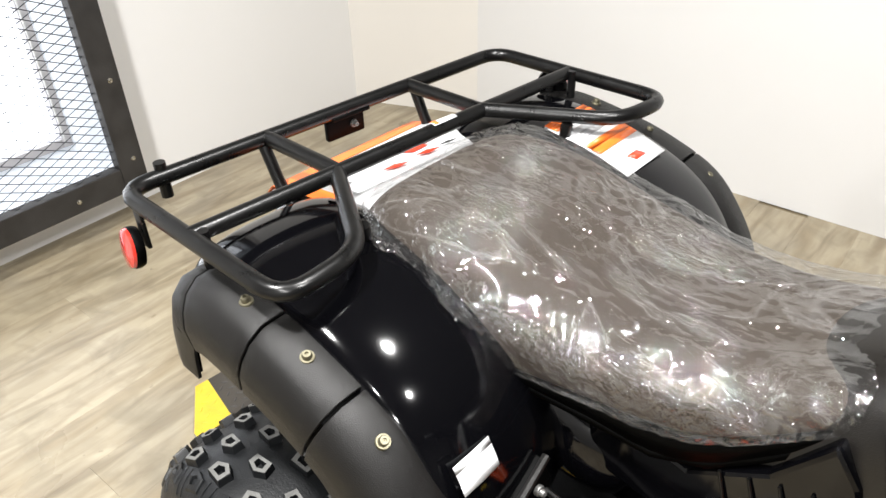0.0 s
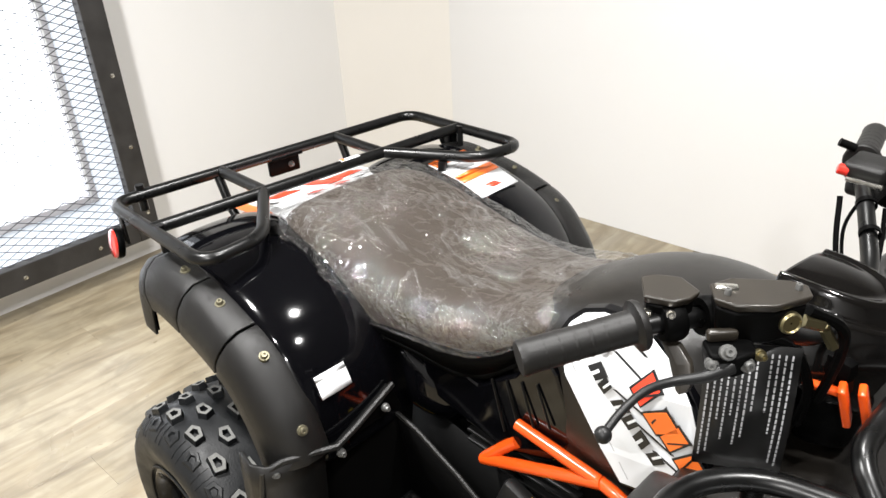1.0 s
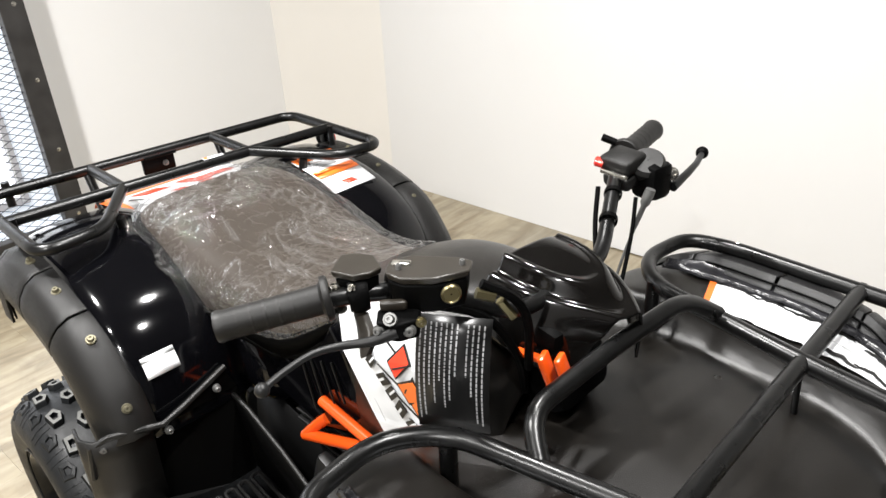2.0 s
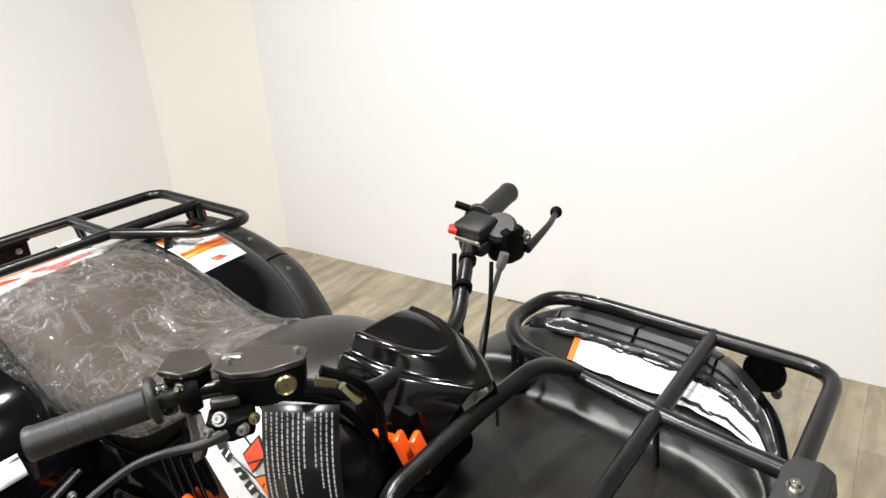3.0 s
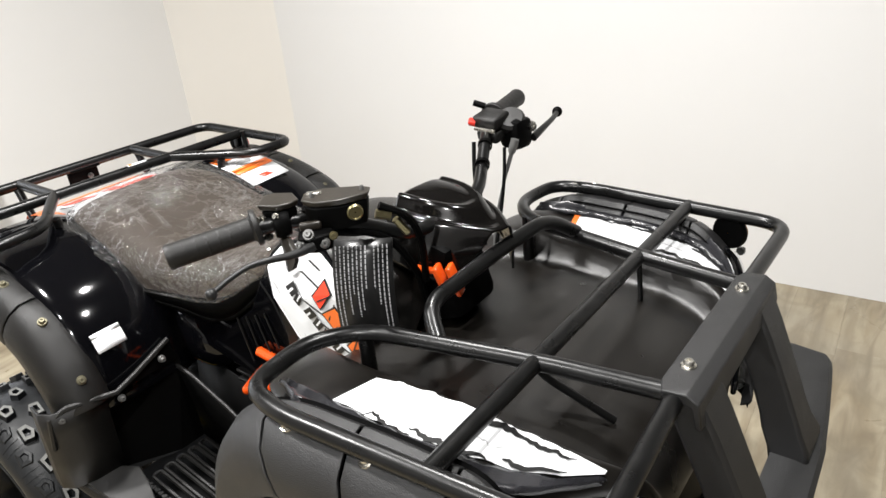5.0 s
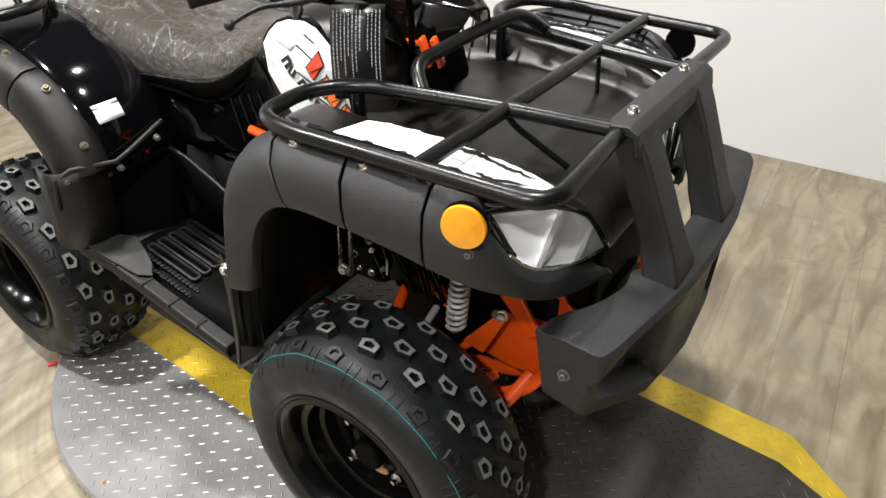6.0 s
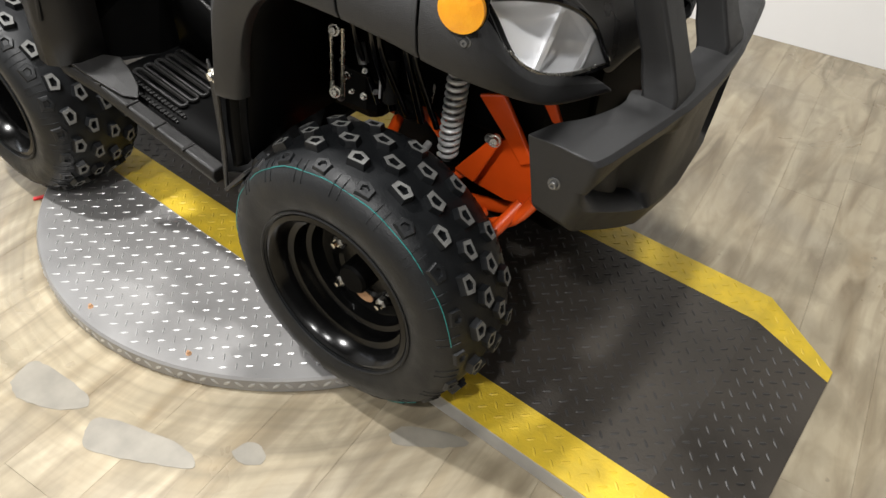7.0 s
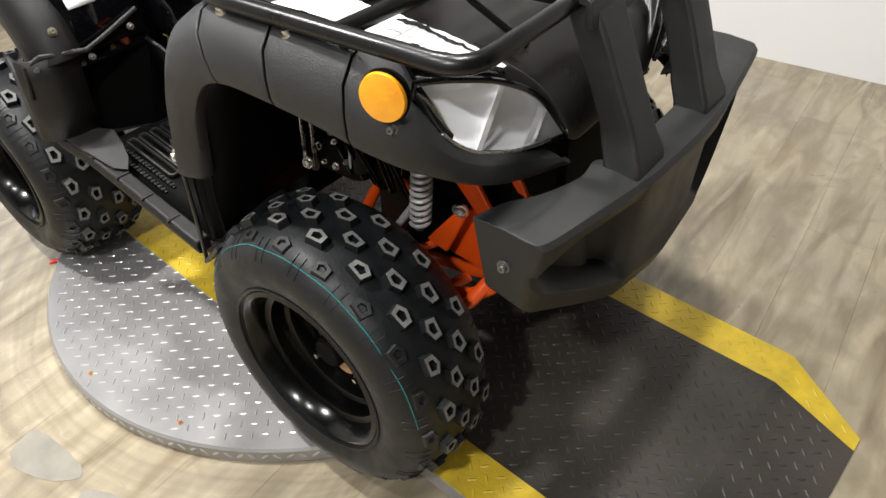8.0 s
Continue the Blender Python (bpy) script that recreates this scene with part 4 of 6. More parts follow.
for s in (-1, 1):
    fend = part("rear_fender", bmesh.new(), GLOSS, atv, "glossy black rear fender with matte black segmented flare")
    sta = shifted(station_frames(REAR, 5), s)
    secs = []
    for p, nn in sta:
        sec = []
        for y, k in ((0.13, -0.02), (0.16, 0.0), (0.20, 0.006), (0.26, 0.008), (0.31, 0.006), (0.345, 0.0), (0.365, -0.008), (0.375, -0.03)):
            q = p + nn * k
            sec.append(V(q.x, s * y, q.z))
        secs.append(sec)
    part("fender_shell", loft(secs), GLOSS, fend, solid=0.004, subdiv=1, angle=180)
    sta = shifted(station_frames(FLARE_R, 5), s)
    flare_panels(sta, [0, 13, 22, 28, len(sta) - 1], s, 0.35, 0.43 if s < 0 else 0.447, 0.085, fend, 0.004)
    for x, z, nx, nz in ((-0.440, 0.940, 0.05, 1), (-0.327, 0.918, 0.25, 1), (-0.206, 0.868, 0.6, 1), (-0.124, 0.76, 1, 0.5)):
        bolt(V(x, s * 0.388, z), V(nx, s * 0.15, nz), fend, 0.0062, FLARE_BOLT)
    # rear foot shield between tyre and footwell
    bm = bmesh.new()
    pts = [(-0.115, -0.21, 0.752), (-0.105, -0.30, 0.722), (-0.10, -0.34, 0.71), (-0.135, -0.43, 0.715), (-0.15, -0.455, 0.69), (-0.155, -0.46, 0.62), (-0.175, -0.445, 0.52), (-0.13, -0.36, 0.50), (-0.10, -0.25, 0.49), (-0.10, -0.19, 0.49), (-0.11, -0.19, 0.70)]
    secs = [[V(x, y * -s, z) for x, y, z in pts], [V(x - 0.012, y * -s, z) for x, y, z in pts]]
    loft(secs, True, True, bm)
    part("foot_shield", bm, DARK, fend, bevel=0.002, smooth=False)
    bm = bmesh.new()
    tube(bm, [V(-0.112, s * 0.205, 0.752), V(-0.10, s * 0.30, 0.724), V(-0.097, s * 0.345, 0.712), V(-0.13, s * 0.43, 0.718), V(-0.15, s * 0.458, 0.70), V(-0.158, s * 0.466, 0.63)], 0.006, 8)
    part("shield_edge", bm, MATTE, fend)
    secs = []
    for z, dx in ((0.715, 0.0), (0.66, -0.008), (0.59, -0.014), (0.52, -0.02)):
        secs.append([V(x + dx, s * y, z) for x, y in ((-0.112, 0.36), (-0.125, 0.42), (-0.142, 0.455), (-0.165, 0.468), (-0.205, 0.462))])
    part("shield_wrap", loft(secs), MATTE, fend, solid=0.006)
    bolt(V(-0.138, s * 0.441, 0.694), V(1, s * 0.3, 0.2), fend, 0.0055, DULL)
    bolt(V(-0.095, s * 0.339, 0.695), V(1, s * 0.1, 0.1), fend, 0.0052, DULL)
    bolt(V(-0.098, s * 0.235, 0.725), V(1, s * 0.1, 0.1), fend, 0.0052, DULL)
    # inner wheel arch
    bm = bmesh.new()
    secs = []
    for p, nn in station_frames(REAR, 2):
        secs.append([V(p.x - nn.x * 0.03, s * 0.14, p.z - nn.z * 0.03), V(p.x - nn.x * 0.03, s * 0.36, p.z - nn.z * 0.03)])
    part("arch_liner", loft(secs), DARK, fend, solid=0.004)




def on_rear(x, y, lift):
    """The fender's top at a plan point."""
    pts = shifted(station_frames(REAR, 8), 1 if y > 0 else -1)
    best = min(pts, key=lambda pn: abs(pn[0].x - x) + (10 if pn[0].z < 0.69 else 0))
    p, nn = best
    return V(p.x + nn.x * lift, y, p.z + nn.z * lift)


def rear_sheet(name, x0, x1, y0, y1, mat, parent, lift=0.0115, n=8, label="", skew=0.0):
    secs = []
    for i in range(n + 1):
        x = x0 + (x1 - x0) * i / n
        secs.append([on_rear(x, y0 + skew * i / n, lift), on_rear(x, (y0 + y1) / 2 + skew * i / n, lift + 0.001), on_rear(x, y1 + skew * i / n, lift)])
    return part(name, loft(secs), mat, parent, label, solid=0.0008)


# decals on the rear fenders
for s in (-1, 1):
    fend = [o for o in atv.children if o.name.startswith("rear_fender")][0 if s == -1 else 1]
    if s == -1:
        lab = rear_sheet("sticker", -0.1585, -0.1435, -0.338, -0.276, WHITE_INK, fend, 0.0115, 8, "white rectangular label with faint grey print")
    else:
        lab = rear_sheet("sticker", -0.43, -0.262, 0.205, 0.325, WHITE_INK, fend, 0.0125, 8, "white warning label with orange bands")
        rear_sheet("orange_band", -0.43, -0.40, 0.207, 0.323, ORANGE_INK, lab, 0.0152, 8)
        rear_sheet("orange_band", -0.35, -0.328, 0.207, 0.323, ORANGE_INK, lab, 0.0152, 8)
        for k in range(3):
            rear_sheet("print_bar", -0.385 + 0.010 * k, -0.380 + 0.010 * k, 0.23, 0.30 - 0.01 * k, GREY_INK, lab, 0.0142, 1)
        rear_sheet("print_mark", -0.295, -0.28, 0.245, 0.275, RED_INK, lab, 0.0142, 1, skew=0.01)

# crumpled scraps of film left along the inner edge of the near fender
for x0, x1, y0, y1 in ((-0.44, -0.34, -0.203, -0.219), (-0.31, -0.22, -0.203, -0.222)):
    secs = []
    for i in range(31):
        x = x0 + (x1 - x0) * i / 30
        sec = []
        for j in range(7):
            y = y0 + (y1 - y0) * math.sin(math.pi * (i + 1) / 32) * j / 6 + 0.006 * noise.noise(V(x * 30, j * 0.3, 4.0))
            p = on_rear(x, y, 0.0115 + 0.004 * (1 + noise.noise(V(x * 70, y * 70, 1.0))))
            sec.append(p)
        secs.append(sec)
    tagged(part("film_scrap", loft(secs), FILM, None, angle=180), "crumpled scrap of clear film on the glossy fender", "plastic film", "film scraps")

# tail body between the fenders ---------------------------------------------
bm = bmesh.new()
secs = []
for x, zt, zb, w in ((-0.745, 0.84, 0.77, 0.13), (-0.72, 0.885, 0.74, 0.17), (-0.64, 0.905, 0.72, 0.19), (-0.55, 0.918, 0.70, 0.19), (-0.44, 0.90, 0.68, 0.18), (-0.30, 0.86, 0.66, 0.17), (-0.12, 0.80, 0.62, 0.16), (0.0, 0.76, 0.62, 0.15)):
    secs.append([V(x, -w, zb), V(x, -w - 0.005, (zt + zb) / 2), V(x, -w, zt - 0.015), V(x, -w * 0.6, zt), V(x, w * 0.6, zt), V(x, w, zt - 0.015), V(x, w + 0.005, (zt + zb) / 2), V(x, w, zb)])
loft(secs, True, True, bm)
tail = part("tail_cover", bm, GLOSS, atv, "glossy black tail cover with orange and white graphics", subdiv=2, angle=180)
def tail_sheet(name, x0, x1, y0, y1, mat, parent, lift, label="", shear=0.0):
    bm = bmesh.new()
    def tz(x):
        return np.interp(x, [-0.745, -0.70, -0.64, -0.55, -0.44], [0.84, 0.893, 0.909, 0.919, 0.905]) + lift
    n = 6
    secs = []
    for i in range(n + 1):
        x = x0 + (x1 - x0) * i / n
        secs.append([V(x, y0 + shear * i / n, tz(x)), V(x, y1 + shear * i / n, tz(x))])
    return part(name, loft(secs), mat, parent, label, solid=0.001, smooth=False)
g = tail_sheet("graphic", -0.71, -0.50, -0.16, 0.16, WHITE_INK, tail, 0.012, "white tail graphic with orange edge and red marks")
tail_sheet("orange_edge", -0.715, -0.665, -0.165, 0.16, ORANGE_INK, g, 0.0145)
tail_sheet("orange_edge", -0.665, -0.52, -0.168, -0.14, ORANGE_INK, g, 0.0145)
for k, (x0, x1, y0, y1, sh, mt) in enumerate(((-0.63, -0.605, -0.11, -0.05, 0.03, RED_INK), (-0.625, -0.575, 0.0, 0.035, 0.04, RED_INK), (-0.61, -0.585, 0.05, 0.12, 0.02, RED_INK), (-0.60, -0.575, -0.125, -0.118, 0.02, BLACK_INK), (-0.565, -0.552, -0.04, -0.015, 0.02, RED_INK), (-0.56, -0.548, 0.03, 0.055, 0.02, RED_INK), (-0.555, -0.548, 0.08, 0.10, 0.02, BLACK_INK))):
    tail_sheet("block_shape", x0, x1, y0, y1, mt, g, 0.0150 + 0.0002 * k, shear=sh)

# seat and its film ------------------------------------------------------------
SEAT = [(-0.505, 0.12, 0.925, 0.86), (-0.49, 0.155, 0.955, 0.85), (-0.45, 0.178, 0.978, 0.84), (-0.38, 0.19, 0.985, 0.832), (-0.28, 0.19, 0.972, 0.826), (-0.18, 0.182, 0.952, 0.826), (-0.08, 0.17, 0.938, 0.822), (0.0, 0.158, 0.94, 0.812), (0.06, 0.146, 0.948, 0.83), (0.11, 0.134, 0.962, 0.87), (0.15, 0.122, 0.974, 0.905), (0.175, 0.106, 0.978, 0.92)]


def seat_rings(off, skirt, rough, n=5):
    rows = catmull([(a, b, 0) for a, b, c, d in SEAT], n)
    tops = catmull([(a, c, d) for a, b, c, d in SEAT], n)
    secs = []
    for i, (p, q) in enumerate(zip(rows, tops)):
        x, w, zt, zb = p.x, p.y + off, q.y + off, q.z - skirt
        hem = min(0.36, max(0.0, (x + 0.35) * 1.1)) + 0.02 * noise.noise(V(x * 25, 0, 3)) if rough else 0.0
        sec = []
        prof = [(-1.0, 0.0), (-1.03, 0.25), (-1.02, 0.5), (-0.97, 0.72), (-0.86, 0.88), (-0.68, 0.965), (-0.4, 0.99), (0, 1.0), (0.4, 0.99), (0.68, 0.965), (0.86, 0.88), (0.97, 0.72), (1.02, 0.5), (1.03, 0.25), (1.0, 0.0)]
        pp = catmull([(a, b, 0) for a, b in prof], 17 if rough else 1)
        for r in pp:
            v = V(x, r.x * w, zb + (zt - zb) * max(r.y, hem))
            if rough:
                def ridge(f, seed, lean=0.6, stretch=1.3):
                    """Folded facets that meet in sharp ridges."""
                    q = V(v.x * f + lean * f * v.y, v.y * f * stretch - 0.5 * f * v.x, v.z * f + seed)
                    q = q + V(0.5, 0.3, 0.2) * noise.noise(q * 0.5)
                    return 1 - 1.6 * abs(noise.noise(q))
                big = noise.noise(v * 7) * 0.003
                side = min(1.0, max(0.0, (0.97 - r.y) * 3.5))
                patch = min(1.0, max(0.0, 4 * noise.noise(v * 8 + V(3, 1, 7)) - 0.2))
                k = max(1.1 * side, patch, 0.45)
                pile = 0.0036 * ridge(7, 1.0) + 0.0030 * ridge(12, 4.0, 0.2, 3.2) + k * (0.0040 * ridge(21, 2.0) + 0.0036 * ridge(40, 5.0) + 0.0022 * ridge(75, 9.0))
                nn = V(0, r.x * 0.6, r.y - 0.4).normalized()
                v = v + nn * (big + pile) * min(1.0, 0.04 + r.y * 1.7)
            sec.append(v)
        secs.append(sec)
    return secs


seat = part("seat", loft(seat_rings(0, 0, False, 3), False, False), VINYL, atv, "dark brown-black vinyl seat under crinkled clear film", subdiv=1, angle=180)
tagged(part("seat_film", loft(seat_rings(0.005, 0.004, True, 32)), FILM, None, angle=180), "crinkled clear protective plastic film over the quad bike seat", "plastic film")
for s in (-1, 1):
    secs = []
    for p, q in zip(catmull([(a, b, 0) for a, b, c, d in SEAT], 3), catmull([(a, c, d) for a, b, c, d in SEAT], 3)):
        low, high = q.z, q.z + (q.y - q.z) * min(0.40, max(0.05, (p.x + 0.35) * 1.15))
        secs.append([V(p.x, s * (p.y + 0.003), low), V(p.x, s * (p.y * 1.03 + 0.0035), (low + high) / 2), V(p.x, s * (p.y * 1.028 + 0.003), high)])
    part("seat_skirt", loft(secs), DARK, seat, "black skirt round the foot of the seat", solid=0.001)
bm = bmesh.new()
secs = [[V(a, s2 * (b + 0.004), d - 0.004) for s2 in (-1, 1)] for a, b, c, d in SEAT]
loft(secs, False, False, bm)
part("seat_base", bm, DARK, seat, solid=0.01)

# tank and centre cover -----------------------------------------------------------
bm = bmesh.new()
secs = []
for x, zt, wt, wb, zb in ((0.10, 0.955, 0.10, 0.13, 0.80), (0.17, 1.0, 0.115, 0.14, 0.78), (0.22, 1.025, 0.125, 0.146, 0.76), (0.28, 1.045, 0.128, 0.150, 0.75), (0.35, 1.052, 0.126, 0.152, 0.75), (0.42, 1.045, 0.118, 0.148, 0.76), (0.47, 1.01, 0.105, 0.14, 0.78), (0.50, 0.95, 0.09, 0.13, 0.80)):
    sec = []
    for y, z in ((-wb, zb), (-wb - 0.002, zb * 0.6 + zt * 0.4), (-(wt + wb) / 2, zt - 0.05), (-wt * 0.86, zt - 0.018), (-wt * 0.5, zt - 0.003), (0, zt), (wt * 0.5, zt - 0.003), (wt * 0.86, zt - 0.018), ((wt + wb) / 2, zt - 0.05), (wb + 0.002, zb * 0.6 + zt * 0.4), (wb, zb)):
        sec.append(V(x, y, z))
    secs.append(sec)
loft(secs, False, False, bm)
tank = part("tank_cover", bm, TRAY, atv, "satin black tank cover with white side graphics", subdiv=2, solid=0.004, angle=180)

PANEL = [(0.203, 0.974), (0.212, 0.995), (0.228, 1.012), (0.255, 1.022), (0.295, 1.025), (0.327, 1.018), (0.37, 0.995), (0.403, 0.962), (0.428, 0.91), (0.436, 0.86), (0.43, 0.822), (0.40, 0.808), (0.325, 0.79), (0.29, 0.83), (0.255, 0.878), (0.222, 0.925)]


def panel_y(x, z):
    return -0.158 + 0.45 * max(0, (z - 0.945)) - 0.02 * (0.95 - z)


def side_poly(name, outline, s, lift, mat, parent, label="", thick=0.0012):
    """A printed or moulded flat shape on the tank's side, given in x and z."""
    if s > 0:
        outline = [(x, min(z, 0.985)) for x, z in outline]
    bm = bmesh.new()
    a = [bm.verts.new(V(x, s * (-panel_y(x, z) + lift), z)) for x, z in outline]
    b = [bm.verts.new(V(x, s * (-panel_y(x, z) + lift - thick), z)) for x, z in outline]
    bm.faces.new(a)
    bm.faces.new(b)
    for i in range(len(a)):
        j = (i + 1) % len(a)
        bm.faces.new((a[i], a[j], b[j], b[i]))
    return part(name, bm, mat, parent, label, smooth=False)


for s in (-1, 1):
    grown = [(0.30 + (x - 0.30) * 1.06, 0.90 + (z - 0.90) * 1.04) for x, z in PANEL]
    side_poly("panel_shell", grown, s, 0.002, GLOSS, tank, thick=0.014)
    g = side_poly("graphic", PANEL, s, 0.004, WHITE_INK, tank, "white graphic sheet with black and orange block shapes")
    # plain block shapes in the colours of the print
    def block(origin, way, u0, u1, w0, w1, slant, mat, lift, name="block_shape"):
        dx, dz = way
        pts = []
        for u, w in ((u0, w0), (u1, w0), (u1 + slant, w1), (u0 + slant, w1)):
            pts.append((origin[0] + dx * u - dz * w, origin[1] + dz * u + dx * w))
        return side_poly(name, pts, s, lift, mat, g)

    row = (0.705, -0.709)
    for k, (ln, w0, w1, sl) in enumerate(((0.024, -0.016, 0.018, -0.006), (0.030, -0.019, 0.015, 0.008), (0.022, -0.015, 0.019, -0.004), (0.026, -0.017, 0.016, 0.0))):
        u = 0.004 + 0.0345 * k
        block((0.333, 0.966), row, u - 0.003, u + ln + 0.003, w0 - 0.003, w1 + 0.003, sl, BLACK_INK, 0.0048)
        block((0.333, 0.966), row, u, u + ln, w0, w1, sl, ORANGE_INK if k else RED_INK, 0.0053)
        block((0.333, 0.966), row, u + ln * 0.45, u + ln * 0.55, w0 + 0.004, w1 + 0.004, -0.012 if k % 2 else 0.010, BLACK_INK, 0.0058)
    row = (0.744, -0.668)
    for k, (ln, w0, w1, sl) in enumerate(((0.022, -0.009, 0.011, 0.004), (0.016, -0.010, 0.009, -0.003), (0.020, -0.008, 0.012, 0.005), (0.018, -0.010, 0.010, 0.0), (0.021, -0.011, 0.009, -0.004), (0.018, -0.009, 0.010, 0.003))):
        u = 0.027 * k
        block((0.262, 0.960), row, u, u + ln, w0, w1, sl, BLACK_INK, 0.0048)
        block((0.262, 0.960), row, u + ln * 0.4, u + ln * 0.6, w0 + (0.006 if k % 2 else -0.002), w1 + (0.002 if k % 2 else -0.007), sl * 0.5, WHITE_INK, 0.0053)
    for ox, oz, ln in ((0.285, 0.985, 0.06), (0.30, 0.94, 0.05), (0.335, 0.905, 0.06), (0.365, 0.875, 0.05), (0.30, 1.005, 0.03)):
        block((ox, oz), (0.93, -0.36), 0.0, ln, -0.0012, 0.0012, 0.004, BLACK_INK, 0.0045, "line_shape")
    block((0.232, 0.995), (0.95, -0.3), 0.0, 0.045, -0.008, 0.006, 0.008, GREY_INK, 0.0046, "line_shape")
    block((0.222, 0.955), (0.60, -0.80), 0.0, 0.19, -0.001, 0.001, 0.0, GREY_INK, 0.0046, "line_shape")
    # vent fins on the side cover below the seat
    bm = bmesh.new()
    cover = [(-0.10, 0.83), (0.04, 0.80), (0.12, 0.86), (0.17, 0.94), (0.20, 0.90), (0.24, 0.80), (0.20, 0.73), (0.10, 0.69), (-0.08, 0.72)]
    a = [bm.verts.new(V(x, s * 0.148, z)) for x, z in cover]
    b = [bm.verts.new(V(x, s * 0.10, z)) for x, z in cover]
    bm.faces.new(a)
    bm.faces.new(b)
    for i in range(len(a)):
        j = (i + 1) % len(a)
        bm.faces.new((a[i], a[j], b[j], b[i]))
    side = part("side_cover", bm, GLOSS, atv, "black vented side cover below the seat", smooth=False, bevel=0.006)
    for k in range(4):
        rail(side, [V(0.075 + 0.03 * k, s * 0.150, 0.83 + 0.012 * k), V(0.105 + 0.03 * k, s * 0.154, 0.74 + 0.02 * k)], 0.002, name="vent_fin", mat=TUBE)

# front cover, flares, headlights ------------------------------------------------------
def lean(y):
    """The front body sits a little lower on its far side."""
    return -0.044 * max(0.0, y)


# stations: x, height of the shelf, height of the tray, outer edge, inner edge of the shelf
FXS = [(0.405, 0.925, 0.87, 0.33, 0.24), (0.44, 0.945, 0.885, 0.37, 0.25), (0.52, 0.950, 0.890, 0.392, 0.268), (0.62, 0.951, 0.894, 0.398, 0.264), (0.74, 0.946, 0.894, 0.396, 0.262), (0.80, 0.940, 0.890, 0.39, 0.258), (0.85, 0.928, 0.876, 0.365, 0.25), (0.88, 0.917, 0.862, 0.318, 0.238), (0.905, 0.895, 0.845, 0.262, 0.215), (0.925, 0.85, 0.80, 0.20, 0.17), (0.932, 0.76, 0.73, 0.15, 0.13)]
secs = []
for x, zs, zf, yo, yi in FXS:
    half = [(yo, zs - 0.003), (yo - 0.02, zs + 0.002), (yo * 0.35 + yi * 0.65, zs), (yi, zs), (yi - 0.008, zs - 0.008), (yi - 0.026, zf + 0.008), (yi - 0.05, zf), (yi * 0.4, zf + 0.002)]
    secs.append([V(x, -y, z) for y, z in half] + [V(x, 0, zf + 0.004)] + [V(x, y, z + lean(y)) for y, z in half[::-1]])
cover = part("front_cover", loft(secs), TRAY, atv, "satin black front body cover with white side graphics", subdiv=2, solid=0.004, angle=180)
bm = bmesh.new()
secs = []
for x, z0, z1, w in ((0.40, 0.62, 0.87, 0.2), (0.60, 0.60, 0.86, 0.2), (0.86, 0.58, 0.84, 0.16), (0.93, 0.60, 0.76, 0.12)):
    secs.append([V(x, -w, z0), V(x, -w, z1), V(x, w, z1), V(x, w, z0)])
loft(secs, True, True, bm)
part("inner_fairing", bm, DARK, atv, bevel=0.01, smooth=False)
GX = (0.566, 0.634, 0.707, 0.775, 0.82, 0.861, 0.898)
G_IN = (0.284, 0.271, 0.268, 0.266, 0.263, 0.256, 0.243)
G_OUT = (0.351, 0.355, 0.352, 0.342, 0.328, 0.300, 0.250)
G_Z = (0.956, 0.957, 0.955, 0.949, 0.943, 0.932, 0.912)


def shelf_sheet(name, edge, mat, parent, s, lift, label="", n=40):
    """A printed sheet on the shelf; edge(x) gives its two sides as shares of the graphic's width."""
    secs = []
    for i in range(n + 1):
        x = GX[0] + (GX[-1] - GX[0]) * i / n
        lim = edge(x)
        if lim is None or lim[1] - lim[0] < 0.004:
            continue
        a, b, z = (float(np.interp(x, GX, g)) for g in (G_IN, G_OUT, G_Z))
        sec = []
        for f in np.linspace(lim[0], lim[1], 4):
            y = a + (b - a) * f
            sec.append(V(x + (0.02 * (0.5 - f) if x < 0.60 else 0.0), s * y, z + lift + lean(s * y)))
        secs.append(sec)
    return part(name, loft(secs), mat, parent, label, solid=0.0005, smooth=False)


def torn(x, seed, amp):
    return amp * (noise.noise(V(x * 45, seed, 0.5)) + 0.6 * noise.noise(V(x * 120, seed, 2.0)))


for s in (-1, 1):
    g = shelf_sheet("graphic", lambda x: (0.0 + max(0, torn(x, s * 3.0, 0.10)), 1.0 + min(0, torn(x, s * 7.0, 0.10))), WHITE_INK, cover, s, 0.0, "white front graphic with torn black flame edges")

    def flame(x0, x1, f0, wide, seed, mat, name, lift):
        def edge(x):
            if not x0 < x < x1:
                return None
            k = math.sin(math.pi * (x - x0) / (x1 - x0)) ** 0.6
            c = f0 + torn(x, seed, 0.12)
            return c - wide * k, c + wide * k
        shelf_sheet(name, edge, mat, g, s, lift, n=90)

    for k, (x0, x1, f0, wide) in enumerate(((0.61, 0.69, 0.95, 0.035), (0.68, 0.79, 0.93, 0.06), (0.74, 0.81, 0.14, 0.07), (0.80, 0.87, 0.22, 0.06), (0.80, 0.87, 0.88, 0.07))):
        flame(x0, x1, f0, wide, 1.7 * k + s, BLACK_INK, "flame_shape", 0.0012 + 0.0003 * k)
    flame(0.62, 0.80, 0.55, 0.018, 9.0 + s, GREY_INK, "grey_shape", 0.0006)
    if s == 1:
        shelf_sheet("orange_shape", lambda x: (0.0, 1.0) if x < 0.582 else None, ORANGE_INK, g, s, 0.0010, n=60)

